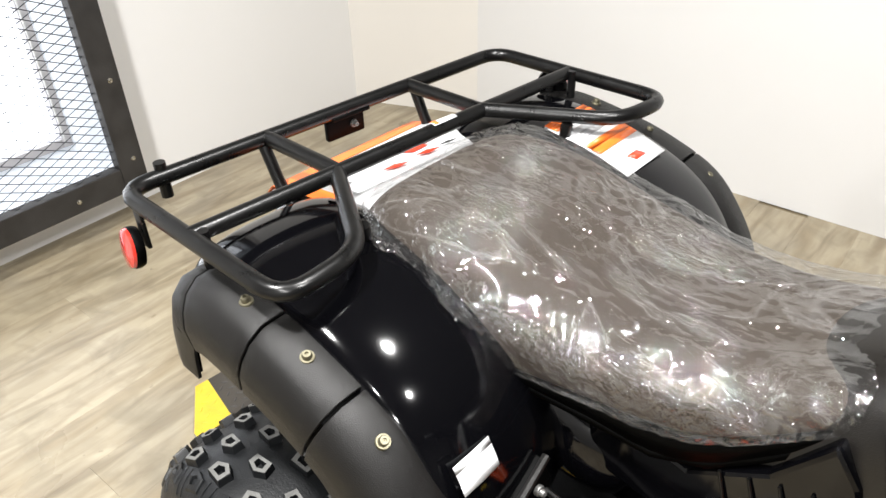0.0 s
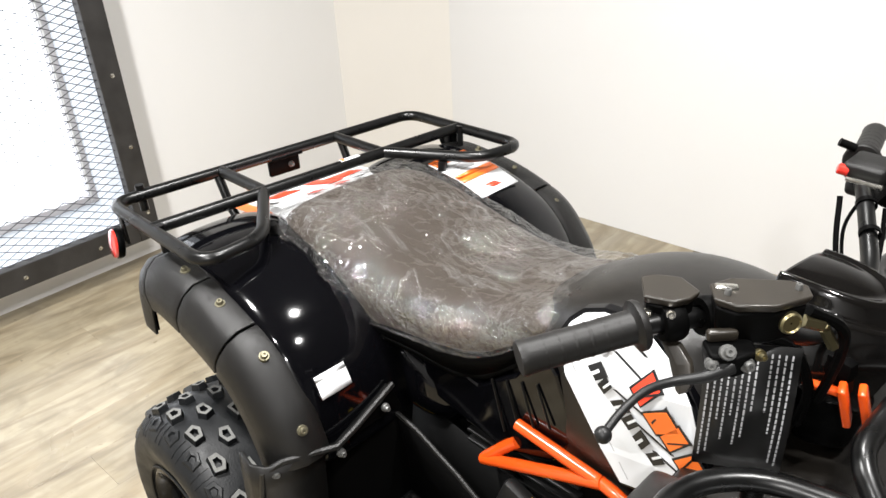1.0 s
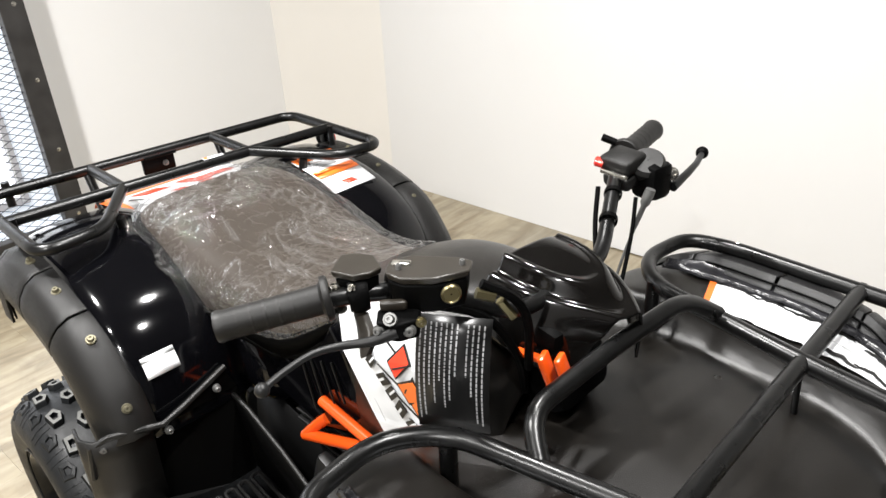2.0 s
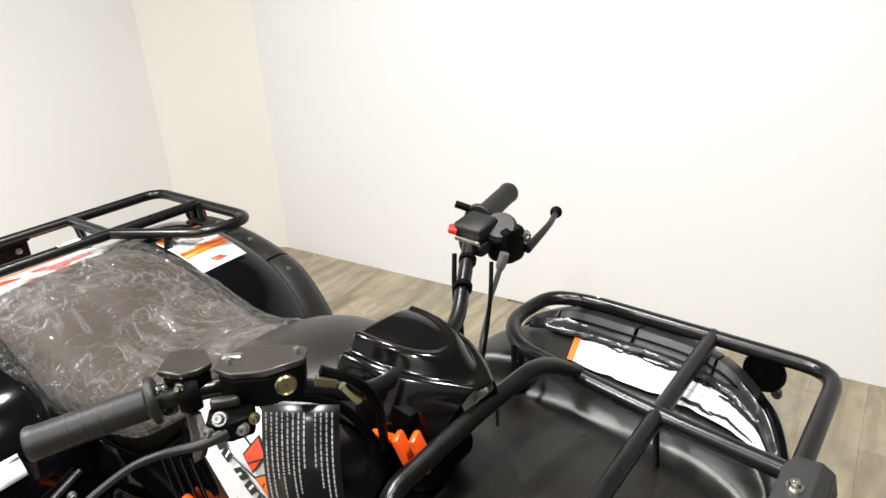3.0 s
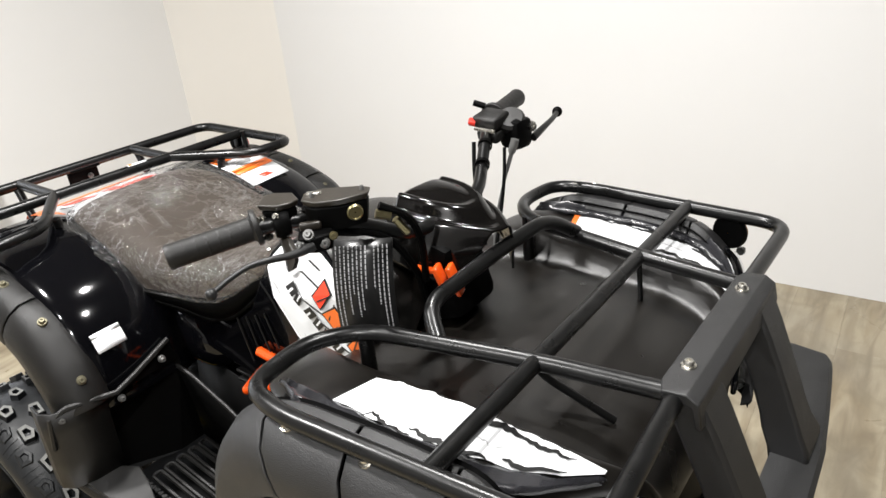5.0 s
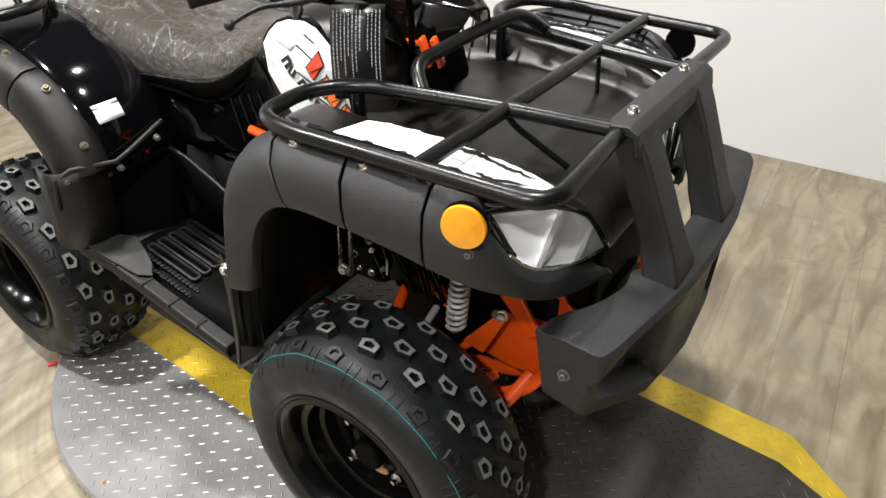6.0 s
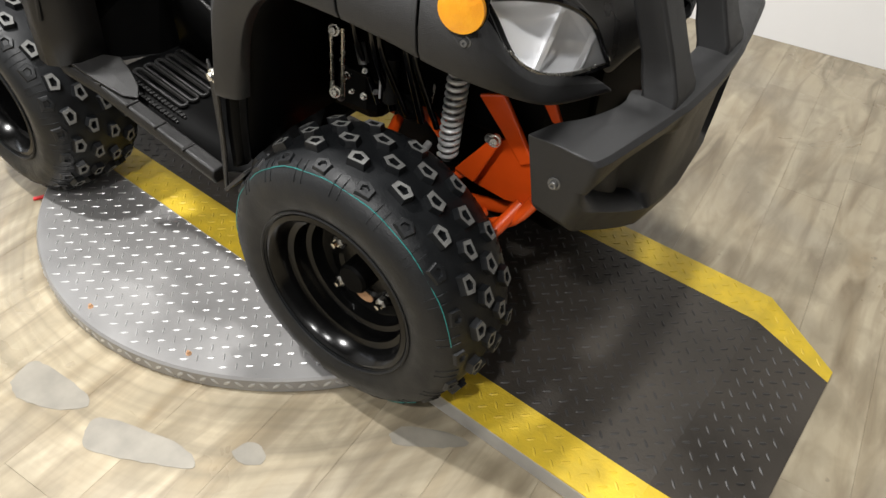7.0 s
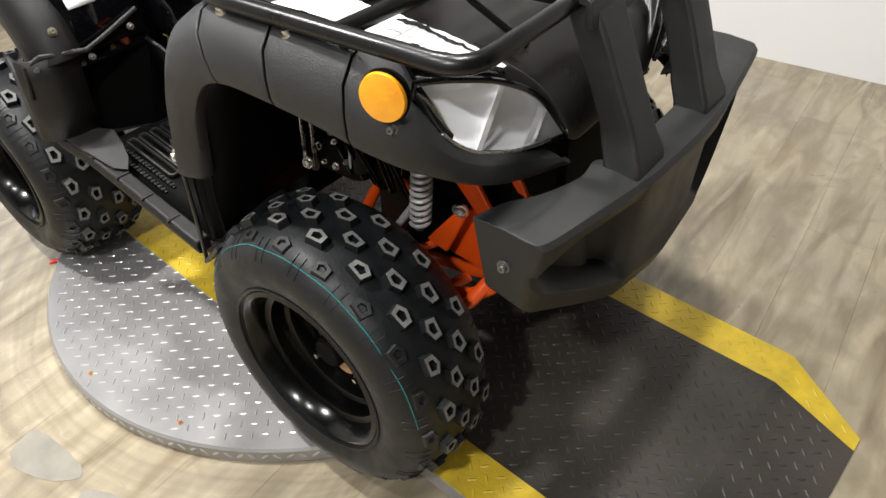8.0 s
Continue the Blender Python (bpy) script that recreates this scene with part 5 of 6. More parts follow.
for s in (-1, 1):
    # glossy raised band outside the white graphic, with a torn inner edge
    secs = []
    bx = (0.47, 0.524, 0.615, 0.689, 0.76, 0.81, 0.843, 0.876, 0.902)
    for i in range(61):
        x = 0.47 + 0.432 * i / 60
        yi = float(np.interp(x, (0.47,) + GX, (0.345,) + G_OUT)) + 0.002 + torn(x, s * 5.0, 0.005)
        yo = float(np.interp(x, bx, (0.365, 0.387, 0.392, 0.390, 0.388, 0.381, 0.360, 0.315, 0.268))) + torn(x, s * 11.0, 0.004)
        z = float(np.interp(x, bx, (0.958, 0.962, 0.962, 0.960, 0.956, 0.949, 0.940, 0.926, 0.908))) + torn(x, s * 2.0, 0.002)
        yi = min(yi, yo - 0.006)
        secs.append([V(x, s * y, zz + lean(s * y)) for y, zz in ((yi, z - 0.004), (yi * 0.75 + yo * 0.25, z + 0.003), (yi * 0.45 + yo * 0.55, z + 0.001), (yi * 0.2 + yo * 0.8, z + 0.008), (yo, z + 0.004))])
    part("edge_band", loft(secs), BAND, cover, "satin black raised edge band with a torn edge", solid=0.003, angle=60)
E_TOP = [(0.331, 0.421, 0.465), (0.358, 0.436, 0.59), (0.38, 0.441, 0.7), (0.396, 0.431, 0.84), (0.436, 0.411, 0.928), (0.521, 0.398, 0.972), (0.631, 0.391, 0.978), (0.731, 0.386, 0.976), (0.811, 0.381, 0.965), (0.861, 0.381, 0.915), (0.893, 0.341, 0.835), (0.929, 0.206, 0.778)]
A_LOW = [(0.395, 0.439, 0.504), (0.412, 0.449, 0.59), (0.434, 0.454, 0.69), (0.466, 0.459, 0.795), (0.515, 0.463, 0.86), (0.575, 0.464, 0.884), (0.66, 0.46, 0.882), (0.75, 0.452, 0.870), (0.825, 0.441, 0.852), (0.89, 0.414, 0.832), (0.942, 0.329, 0.789), (0.974, 0.184, 0.759)]
for s in (-1, 1):
    # Front flares take the lighter tone to look brighter lit than the rear.
    ff = part("front_fender", bmesh.new(), GRAIN_LIT, atv, "matte black segmented front fender flare")
    ee, aa = [[V(p.x - 0.012 * k, p.y - 0.014 * k, p.z + 0.8 * lean(p.y * s)) for p in line for k in (max(0.0, min(1.0, (p.x - 0.74) / 0.1)) if s > 0 else 0.0,)] for line in (catmull(E_TOP, 6), catmull(A_LOW, 6))]
    cuts = [10, 29, 37, 46, len(ee) - 1]
    for a, b in zip(cuts[:-1], cuts[1:]):
        secs = []
        for i in range(a, b + 1):
            e, l = ee[i], aa[i]
            if i == a and a:
                e, l = e.lerp(ee[i + 1], 0.15), l.lerp(aa[i + 1], 0.15)
            if i == b and b < len(ee) - 1:
                e, l = e.lerp(ee[i - 1], 0.15), l.lerp(aa[i - 1], 0.15)
            sec = []
            upr = min(1.0, max(0.0, (e.z - 0.6) / 0.3))
            fw = min(1.0, max(0.0, (e.x - 0.84) / 0.08))
            for t, o, u in ((0.0, -0.02, -0.012), (0.0, 0.0, 0.0), (0.2, 0.020, 0.008), (0.45, 0.028, 0.006), (0.7, 0.020, 0.002), (0.92, 0.008, 0.0), (1.0, 0.0, 0.0), (1.0, -0.018, 0.002)):
                p = e.lerp(l, t)
                sec.append(V(p.x + o * 0.8 * fw - (1 - upr) * o * 0.3, s * (p.y + o * (1 - 0.6 * fw)), p.z + u * upr + o * 0.25 * upr))
            secs.append(sec)
        part("flare_panel", loft(secs), GRAIN_LIT, ff, solid=0.005, angle=50, bevel=0.0012)
    secs = []
    for e, l in zip(ee, aa):
        secs.append([V(p.x, s * (p.y - 0.006 + k), p.z - 0.004) for p, k in ((e, -0.01), (e.lerp(l, 0.25), 0.012), (e.lerp(l, 0.6), 0.014), (l, 0.0))])
    part("flare_liner", loft(secs), DARK, ff, solid=0.003)
    secs = []
    for e, l in zip(ee[::3], aa[::3]):
        if l.x > 0.86:
            break
        secs.append([V(l.x, s * (l.y - 0.015), l.z), V(l.x + 0.01, s * 0.33, min(0.895, l.z + 0.03)), V(l.x + 0.01, s * 0.2, min(0.862, l.z + 0.03))])
    part("arch_liner", loft(secs), DARK, ff, solid=0.004)
    bolt(V(0.560, s * 0.430, 0.974), V(0, s * 0.5, 1), ff, 0.0072)
    bolt(V(0.683, s * 0.423, 0.969), V(0, s * 0.5, 1), ff, 0.0072)
    bolt(V(0.381, s * 0.466, 0.692), V(-0.2, s, 0), ff, 0.0085)
    # leg lower tip and rear flange plate
    bm = bmesh.new()
    pts = [(0.363, 0.450, 0.714), (0.390, 0.460, 0.674), (0.370, 0.453, 0.53), (0.338, 0.443, 0.42), (0.315, 0.428, 0.41), (0.335, 0.433, 0.53), (0.351, 0.440, 0.644)]
    slab(bm, [V(x, s * (y + 0.004), z) for x, y, z in (pts if s == 1 else pts[::-1])], 0.006)
    part("leg_plate", bm, MATTE, ff, bevel=0.002, smooth=False)
    bm = bmesh.new()
    slab(bm, [V(x, s * y, z) for x, y, z in ((0.33, 0.45, 0.41), (0.42, 0.465, 0.50), (0.43, 0.40, 0.51), (0.34, 0.385, 0.42))], 0.008)
    part("mud_lip", bm, MATTE, ff, bevel=0.002, smooth=False)
    # thin stay from the panel's foot to the mud lip
    bm = bmesh.new()
    secs = []
    for q in aa[:12]:
        secs.append([V(q.x - 0.012, s * (q.y - 0.008), q.z), V(q.x, s * (q.y + 0.002), q.z), V(q.x + 0.003, s * (q.y - 0.010), q.z), V(q.x - 0.009, s * (q.y - 0.018), q.z)])
    loft(secs, True, True, bm)
    part("leg_stay", bm, MATTE, ff, smooth=False)
    # headlight
    hl = part("headlight", bmesh.new(), CLEAR, atv, "clear almond shaped headlight with bright reflector")
    up = catmull([(0.862, 0.388, 0.938), (0.894, 0.345, 0.934), (0.922, 0.285, 0.914), (0.940, 0.225, 0.872), (0.952, 0.168, 0.796)], 8)
    lo = catmull([(0.864, 0.392, 0.922), (0.890, 0.372, 0.864), (0.912, 0.328, 0.823), (0.932, 0.258, 0.799), (0.952, 0.164, 0.788)], 8)
    if s > 0:
        up, lo = [[V(p.x - 0.014, p.y - 0.016, p.z + lean(p.y)) for p in line] for line in (up, lo)]
    out_way = V(0.75, 0.5, 0.25)

    def shell(inset, u0, u1, depth, cols=17):
        """A sheet between the lamp's two edges, from u0 to u1 along them, pushed out or in by depth(u, t)."""
        secs = []
        for k in range(33):
            u = u0 + (u1 - u0) * k / 32
            f = min(31.999, u * 32)
            p, q = up[int(f)].lerp(up[int(f) + 1], f % 1), lo[int(f)].lerp(lo[int(f) + 1], f % 1)
            sec = []
            for t in np.linspace(inset, 1 - inset, cols):
                v = p.lerp(q, t) + out_way * depth(u, t)
                sec.append(V(v.x, s * v.y, v.z))
            secs.append(sec)
        return loft(secs)

    def dome(t):
        return 4 * t * (1 - t)

    part("reflector_bowl", shell(0.02, 0.0, 0.52, lambda u, t: -0.006 - 0.030 * dome(t) * math.sin(math.pi * min(1.0, u / 0.52)) ** 0.6), REFLECTOR, hl, angle=40)
    part("reflector_bowl", shell(0.02, 0.50, 0.86, lambda u, t: -0.005 - 0.022 * dome(t) * math.sin(math.pi * (u - 0.50) / 0.36) ** 0.7), REFLECTOR, hl, angle=40)
    part("inner_bezel", shell(0.0, 0.84, 0.995, lambda u, t: -0.004), STEEL, hl, "silvery inner bezel")
    part("divider_rib", shell(0.04, 0.485, 0.515, lambda u, t: 0.002 + 0.003 * dome(t)), REFLECTOR, hl)
    part("divider_rib", shell(0.12, 0.76, 0.80, lambda u, t: 0.001 + 0.004 * dome(t)), REFLECTOR, hl)
    ob = part("lens", shell(0.0, 0.0, 0.999, lambda u, t: 0.004 + 0.016 * dome(t)), CLEAR, hl, angle=180)
    ob.visible_shadow = False
    bm = bmesh.new()
    tube(bm, [V(p.x + 0.002, s * (p.y + 0.002), p.z) for p in up + lo[::-1]], 0.0045, 8, closed=True)
    part("bezel", bm, GLOSS, hl)
    bm = bmesh.new()
    tube(bm, [V(p.x + 0.004, s * (p.y + 0.003), p.z + 0.006) for p in lo[8:30]], 0.0032, 8)
    part("trim_strip", bm, CHROME, hl, "bright chrome strip along the lower edge")

# footwells ---------------------------------------------------------------------------
for s in (-1, 1):
    fw = part("footwell", bmesh.new(), DARK, atv, "black plastic footwell with ridged foot pad")
    bm = bmesh.new()
    secs = []
    for x, z in ((-0.14, 0.475), (-0.02, 0.452), (0.12, 0.428), (0.27, 0.405), (0.33, 0.43)):
        secs.append([V(x, s * 0.13, z + 0.20), V(x, s * 0.155, z + 0.03), V(x, s * 0.17, z), V(x, s * 0.30, z - 0.002), V(x, s * 0.39, z - 0.004)])
    part("floor_pan", loft(secs), DARK, fw, solid=0.006)
    bm = bmesh.new()
    secs = []
    for x, y, z in ((-0.185, 0.43, 0.518), (-0.15, 0.425, 0.508), (-0.10, 0.415, 0.492), (0.0, 0.412, 0.468), (0.12, 0.41, 0.44), (0.26, 0.408, 0.408)):
        secs.append([V(x, s * (y - 0.02), z - 0.03), V(x, s * (y - 0.02), z + 0.004), V(x, s * (y + 0.012), z + 0.004), V(x, s * (y + 0.018), z - 0.012), V(x, s * (y + 0.012), z - 0.03)])
    loft(secs, True, True, bm)
    part("side_bar", bm, MATTE, fw, bevel=0.004)
    for k in range(4):
        x = -0.08 + 0.085 * k
        z = 0.4915 - 0.0205 * k
        rail(fw, [V(x, s * 0.396, z), V(x, s * 0.428, z)], 0.004, name="bar_rib", mat=MATTE)
    bm = bmesh.new()
    slab(bm, [V(x, s * y, z) for x, y, z in ((-0.192, 0.442, 0.530), (-0.10, 0.428, 0.499), (-0.02, 0.414, 0.478), (0.006, 0.394, 0.474), (-0.02, 0.372, 0.486), (-0.062, 0.356, 0.500), (-0.105, 0.346, 0.514), (-0.155, 0.385, 0.524))], 0.006)
    part("corner_gusset", bm, MATTE, fw, bevel=0.002, smooth=False)
    pad = part("foot_pad", bmesh.new(), MATTE, fw, "ridged slotted black foot pad")
    for k in range(5):
        y0 = 0.19 + 0.03 * k
        bm = bmesh.new()
        loopp = [V(-0.10, s * y0, 0.478), V(0.06, s * y0, 0.446), V(0.06, s * (y0 + 0.02), 0.446), V(-0.10, s * (y0 + 0.02), 0.478)]
        tube(bm, loopp, 0.0045, 6, closed=True, fillet=0.012)
        part("pad_slot", bm, MATTE, pad)
    for k in range(2):
        bm = bmesh.new()
        for i in range(16):
            x = -0.10 + 0.012 * i
            box(bm, (x, s * (0.345 + 0.022 * k), 0.472 - 0.2 * (x + 0.1)), (0.006, 0.010, 0.012), (0, 10, 0))
        box(bm, (-0.01, s * (0.345 + 0.022 * k), 0.450), (0.20, 0.006, 0.014), (0, 11.3, 0))
        part("toothed_edge", bm, MATTE, pad, smooth=False)
    bm = bmesh.new()
    secs = []
    for x, z in ((-0.13, 0.685), (-0.06, 0.672), (0.04, 0.63), (0.12, 0.585), (0.2, 0.55), (0.27, 0.53)):
        secs.append([V(x, s * 0.200, z), V(x, s * 0.19, z - 0.1), V(x, s * 0.175, 0.46)])
    part("inner_guard", loft(secs), DARK, fw, solid=0.006)
    bm = bmesh.new()
    tube(bm, [V(x, s * 0.20, z) for x, z in ((-0.13, 0.685), (-0.06, 0.672), (0.04, 0.63), (0.12, 0.585), (0.2, 0.55), (0.27, 0.53))], 0.005, 8)
    part("guard_edge", bm, MATTE, fw)

# frame, engine, suspension -------------------------------------------------------------
chassis = part("chassis", bmesh.new(), ORANGE, atv, "orange painted tubular steel chassis")
for s in (-1, 1):
    rail(chassis, [V(0.135, s * 0.158, 0.776), V(0.22, s * 0.162, 0.772), V(0.33, s * 0.168, 0.768), V(0.40, s * 0.168, 0.72)], 0.010, 0.05, name="frame_tube", mat=ORANGE)
    rail(chassis, [V(0.06, s * 0.158, 0.655), V(0.18, s * 0.164, 0.715), V(0.30, s * 0.168, 0.772)], 0.0105, 0.04, name="frame_tube", mat=ORANGE)
    rail(chassis, [V(0.065, s * 0.156, 0.66), V(0.10, s * 0.150, 0.70), V(0.125, s * 0.145, 0.725)], 0.011, 0.02, name="frame_tube", mat=ORANGE)
    rail(chassis, [V(-0.45, s * 0.12, 0.42), V(0.0, s * 0.12, 0.33), V(0.5, s * 0.12, 0.33), V(0.82, s * 0.12, 0.40), V(0.93, s * 0.12, 0.62)], 0.014, 0.06, name="frame_tube", mat=ORANGE)
    rail(chassis, [V(0.60, s * 0.12, 0.72), V(0.76, s * 0.13, 0.70), V(0.90, s * 0.13, 0.60)], 0.013, name="frame_tube", mat=ORANGE)
    rail(chassis, [V(0.84, s * 0.13, 0.78), V(0.90, s * 0.125, 0.60)], 0.014, name="frame_tube", mat=ORANGE)
    bm = bmesh.new()
    slab(bm, [V(x, s * 0.15, z) for x, z in ((0.80, 0.62), (0.86, 0.66), (0.94, 0.60), (0.93, 0.52), (0.85, 0.48), (0.80, 0.54))], 0.008)
    part("frame_gusset", bm, ORANGE, chassis, bevel=0.002, smooth=False)
    arm = part("suspension_arm", bmesh.new(), ORANGE, atv, "orange painted front suspension arm")
    for zz, y1 in ((0.34, 0.33), (0.47, 0.33)):
        for dx in (-0.11, 0.12):
            rail(arm, [V(FAX + dx, s * 0.13, zz + 0.03), V(FAX + dx * 0.75, s * 0.20, zz + 0.02), V(FAX, s * y1, zz)], 0.012, 0.04, name="arm_tube", mat=ORANGE)
    for nm, y, outline in (
        ("shock_bracket", 0.205, ((0.751, 0.678), (0.801, 0.696), (0.840, 0.639), (0.873, 0.587), (0.849, 0.572), (0.803, 0.624))),
        ("arm_plate", 0.222, ((0.720, 0.517), (0.788, 0.607), (0.812, 0.611), (0.765, 0.506))),
        ("arm_plate", 0.190, ((0.746, 0.479), (0.776, 0.585), (0.834, 0.620), (0.873, 0.558), (0.884, 0.483), (0.818, 0.471))),
        ("frame_strut", 0.185, ((0.854, 0.710), (0.877, 0.721), (0.907, 0.663), (0.886, 0.666))),
    ):
        bm = bmesh.new()
        slab(bm, [V(x, s * y, z) for x, z in outline], 0.010)
        part(nm, bm, ORANGE, arm, bevel=0.003, smooth=False)
    bolt(V(0.800, s * 0.220, 0.612), V(0.3, s, 0.2), arm, 0.0085)
    bolt(V(0.790, s * 0.220, 0.612), V(0.3, s, 0.2), arm, 0.006, DULL)
    bolt(V(0.905, s * 0.196, 0.733), V(0.4, s, 0.1), arm, 0.007)
    rail(arm, [V(0.885, s * 0.20, 0.505), V(0.862, s * 0.215, 0.465), V(0.82, s * 0.225, 0.435), V(0.79, s * 0.228, 0.424)], 0.013, 0.03, name="tow_hook", mat=ORANGE)
    rail(arm, [V(0.54, s * 0.14, 0.60), V(0.60, s * 0.155, 0.572), V(0.665, s * 0.17, 0.535)], 0.012, name="arm_tube", mat=ORANGE)
    rail(arm, [V(0.645, s * 0.155, 0.60), V(0.67, s * 0.16, 0.555)], 0.012, name="arm_tube", mat=ORANGE)
    for dx in (0.0, 0.028):
        rail(chassis, [V(0.458 + dx, s * 0.252, 0.735), V(0.45 + dx, s * 0.252, 0.595)], 0.0045, name="link_rod", mat=CHROME)
    bolt(V(0.47, s * 0.258, 0.728), V(0.3, s, 0.2), chassis, 0.008)
    bolt(V(0.463, s * 0.258, 0.60), V(0.3, s, 0.2), chassis, 0.008)
    rail(chassis, [V(0.86, s * 0.20, 0.49), V(0.83, s * 0.26, 0.43), V(0.78, s * 0.30, 0.42)], 0.013, 0.03, name="tow_tube", mat=ORANGE)
    shock = part("shock_absorber", bmesh.new(), STEEL, atv, "coil spring shock absorber with grey steel spring")
    top, bot = V(0.722, s * 0.212, 0.80), V(0.694, s * 0.212, 0.495)
    bm = bmesh.new()
    tube(bm, [top, bot], 0.0115, 10)
    part("damper_rod", bm, DULL, shock)
    ax = (bot - top).normalized()
    e1 = ax.orthogonal().normalized()
    e2 = ax.cross(e1)
    pts = []
    turns, n = 17, 260
    for i in range(n + 1):
        a = 2 * math.pi * turns * i / n
        pts.append(top.lerp(bot, 0.06 + 0.80 * i / n) + 0.0172 * (math.cos(a) * e1 + math.sin(a) * e2))
    bm = bmesh.new()
    tube(bm, pts, 0.0040, 7)
    part("coil_spring", bm, STEEL, shock, "grey steel coil spring")
    bm = bmesh.new()
    revolve(bm, [(0.001, 0), (0.024, 0), (0.024, 0.008), (0.02, 0.02), (0.001, 0.02)], 18, align(top.lerp(bot, 0.9), ax))
    part("spring_seat", bm, DARK, shock)
    bm = bmesh.new()
    tube(bm, [V(FAX, s * 0.28, TOP + FR), V(FAX, s * 0.36, TOP + FR)], 0.05, 18)
    part("hub", bm, DARK, arm)
    rail(arm, [V(FAX - 0.05, s * 0.10, 0.45), V(FAX - 0.03, s * 0.30, 0.40)], 0.008, name="tie_rod", mat=STEEL)
    # wiring, hoses and fittings behind the arch
    for k in range(5):
        x = 0.50 + 0.035 * k
        rail(chassis, [V(x, s * 0.235, 0.86), V(x + 0.015 * (k % 2), s * (0.245 + 0.008 * (k % 3)), 0.74), V(x + 0.03, s * 0.21, 0.58)], 0.006 + 0.002 * (k % 2), 0.05, name="hose", mat=GLOSS)
    for k, (x, z) in enumerate(((0.465, 0.66), (0.475, 0.63), (0.485, 0.60), (0.455, 0.575), (0.52, 0.655), (0.515, 0.60), (0.545, 0.62))):
        bolt(V(x, s * 0.235, z), V(0.3, s, 0.3), chassis, 0.0035 + 0.0015 * (k % 2), CHROME if k % 3 else DULL)
    rail(chassis, [V(0.568, s * 0.215, 0.69), V(0.565, s * 0.218, 0.60)], 0.014, name="ignition_canister", mat=GRIP)
    rail(chassis, [V(0.556, s * 0.232, 0.675), V(0.553, s * 0.234, 0.61)], 0.0022, name="clip_wire", mat=STEEL)
    rail(chassis, [V(0.50, s * 0.225, 0.70), V(0.512, s * 0.228, 0.665)], 0.010, name="connector", mat=DULL)
    bm = bmesh.new()
    tube(bm, [V(0.60 + 0.021 * math.cos(a), s * 0.205, 0.598 + 0.021 * math.sin(a)) for a in np.linspace(0, 2 * math.pi, 20, endpoint=False)], 0.009, 8, closed=True)
    part("rubber_bush", bm, DARK, chassis)
    rail(chassis, [V(0.655, s * 0.20, 0.66), V(0.648, s * 0.205, 0.60)], 0.0025, name="clip_wire", mat=CHROME)

# Added dark block stands for the deep shade between the front arms.
bm = bmesh.new()
box(bm, (0.64, 0, 0.44), (0.36, 0.20, 0.24), (0, 0, 0), 0.04)
box(bm, (0.84, 0, 0.50), (0.16, 0.18, 0.30), (0, 12, 0), 0.03)
part("dark_filler_block", bm, DARK, atv, "added dark filler block between the front suspension arms")
engine = part("engine", bmesh.new(), DARK, atv, "dark engine block with cooling fins")
bm = bmesh.new()
box(bm, (0.02, 0, 0.47), (0.50, 0.27, 0.26), (0, 0, 0), 0.03)
box(bm, (0.12, 0, 0.65), (0.20, 0.22, 0.16), (0, 0, 0), 0.02)
box(bm, (-0.45, 0, 0.52), (0.40, 0.22, 0.30), (0, 0, 0), 0.03)
box(bm, (0.30, 0, 0.62), (0.30, 0.24, 0.34), (0, 0, 0), 0.03)
part("crankcase", bm, DARK, engine, smooth=False)
for k in range(6):
    bm = bmesh.new()
    box(bm, (0.12, 0, 0.58 + 0.022 * k), (0.24, 0.27, 0.006), (0, 0, 0), 0.002)
    part("cooling_fin", bm, HANDLE, engine, smooth=False)
bm = bmesh.new()
box(bm, (0.16, -0.17, 0.60), (0.11, 0.03, 0.10), (0, 20, 0), 0.012)
part("side_casing", bm, HANDLE, engine)
rail(engine, [V(0.175, -0.18, 0.655), V(0.19, -0.185, 0.645)], 0.010, name="filler_cap", mat=YELLOW)
bm = bmesh.new()
tube(bm, [V(RAX, -0.30, TOP + RR), V(RAX, 0.30, TOP + RR)], 0.022, 14)
part("rear_axle", bm, DARK, engine)

# handlebar -------------------------------------------------------------------------------
bars = part("handlebar", bmesh.new(), TUBE, atv, "black steel handlebar with controls")
rail(bars, [V(0.338, -0.388, 1.138), V(0.41, -0.27, 1.152), V(0.445, -0.20, 1.138), V(0.505, -0.09, 1.075), V(0.505, 0.09, 1.075), V(0.448, 0.205, 1.132), V(0.415, 0.27, 1.150), V(0.392, 0.41, 1.152)], 0.011, 0.04, name="bar_tube")
for s, a, b in ((-1, V(0.398, -0.290, 1.152), V(0.330, -0.397, 1.136)), (1, V(0.414, 0.285, 1.150), V(0.391, 0.418, 1.152))):
    bm = bmesh.new()
    pts = [a.lerp(b, t) for t in (0, 0.02, 0.06, 0.07, 0.09, 0.5, 0.92, 0.97, 1.0)]
    tube(bm, pts, [0.024, 0.026, 0.026, 0.02, 0.0175, 0.017, 0.0175, 0.0185, 0.017], 20)
    grip = part("grip", bm, GRIP, bars, "black ribbed rubber grip")
    d = (b - a).normalized()
    for k in range(6):
        c = a.lerp(b, 0.2 + 0.12 * k)
        bm = bmesh.new()
        tube(bm, [c - d * 0.002, c, c + d * 0.002], [0.0172, 0.0178, 0.0172], 16, ends=False)
        part("grip_rib", bm, GRIP, grip)
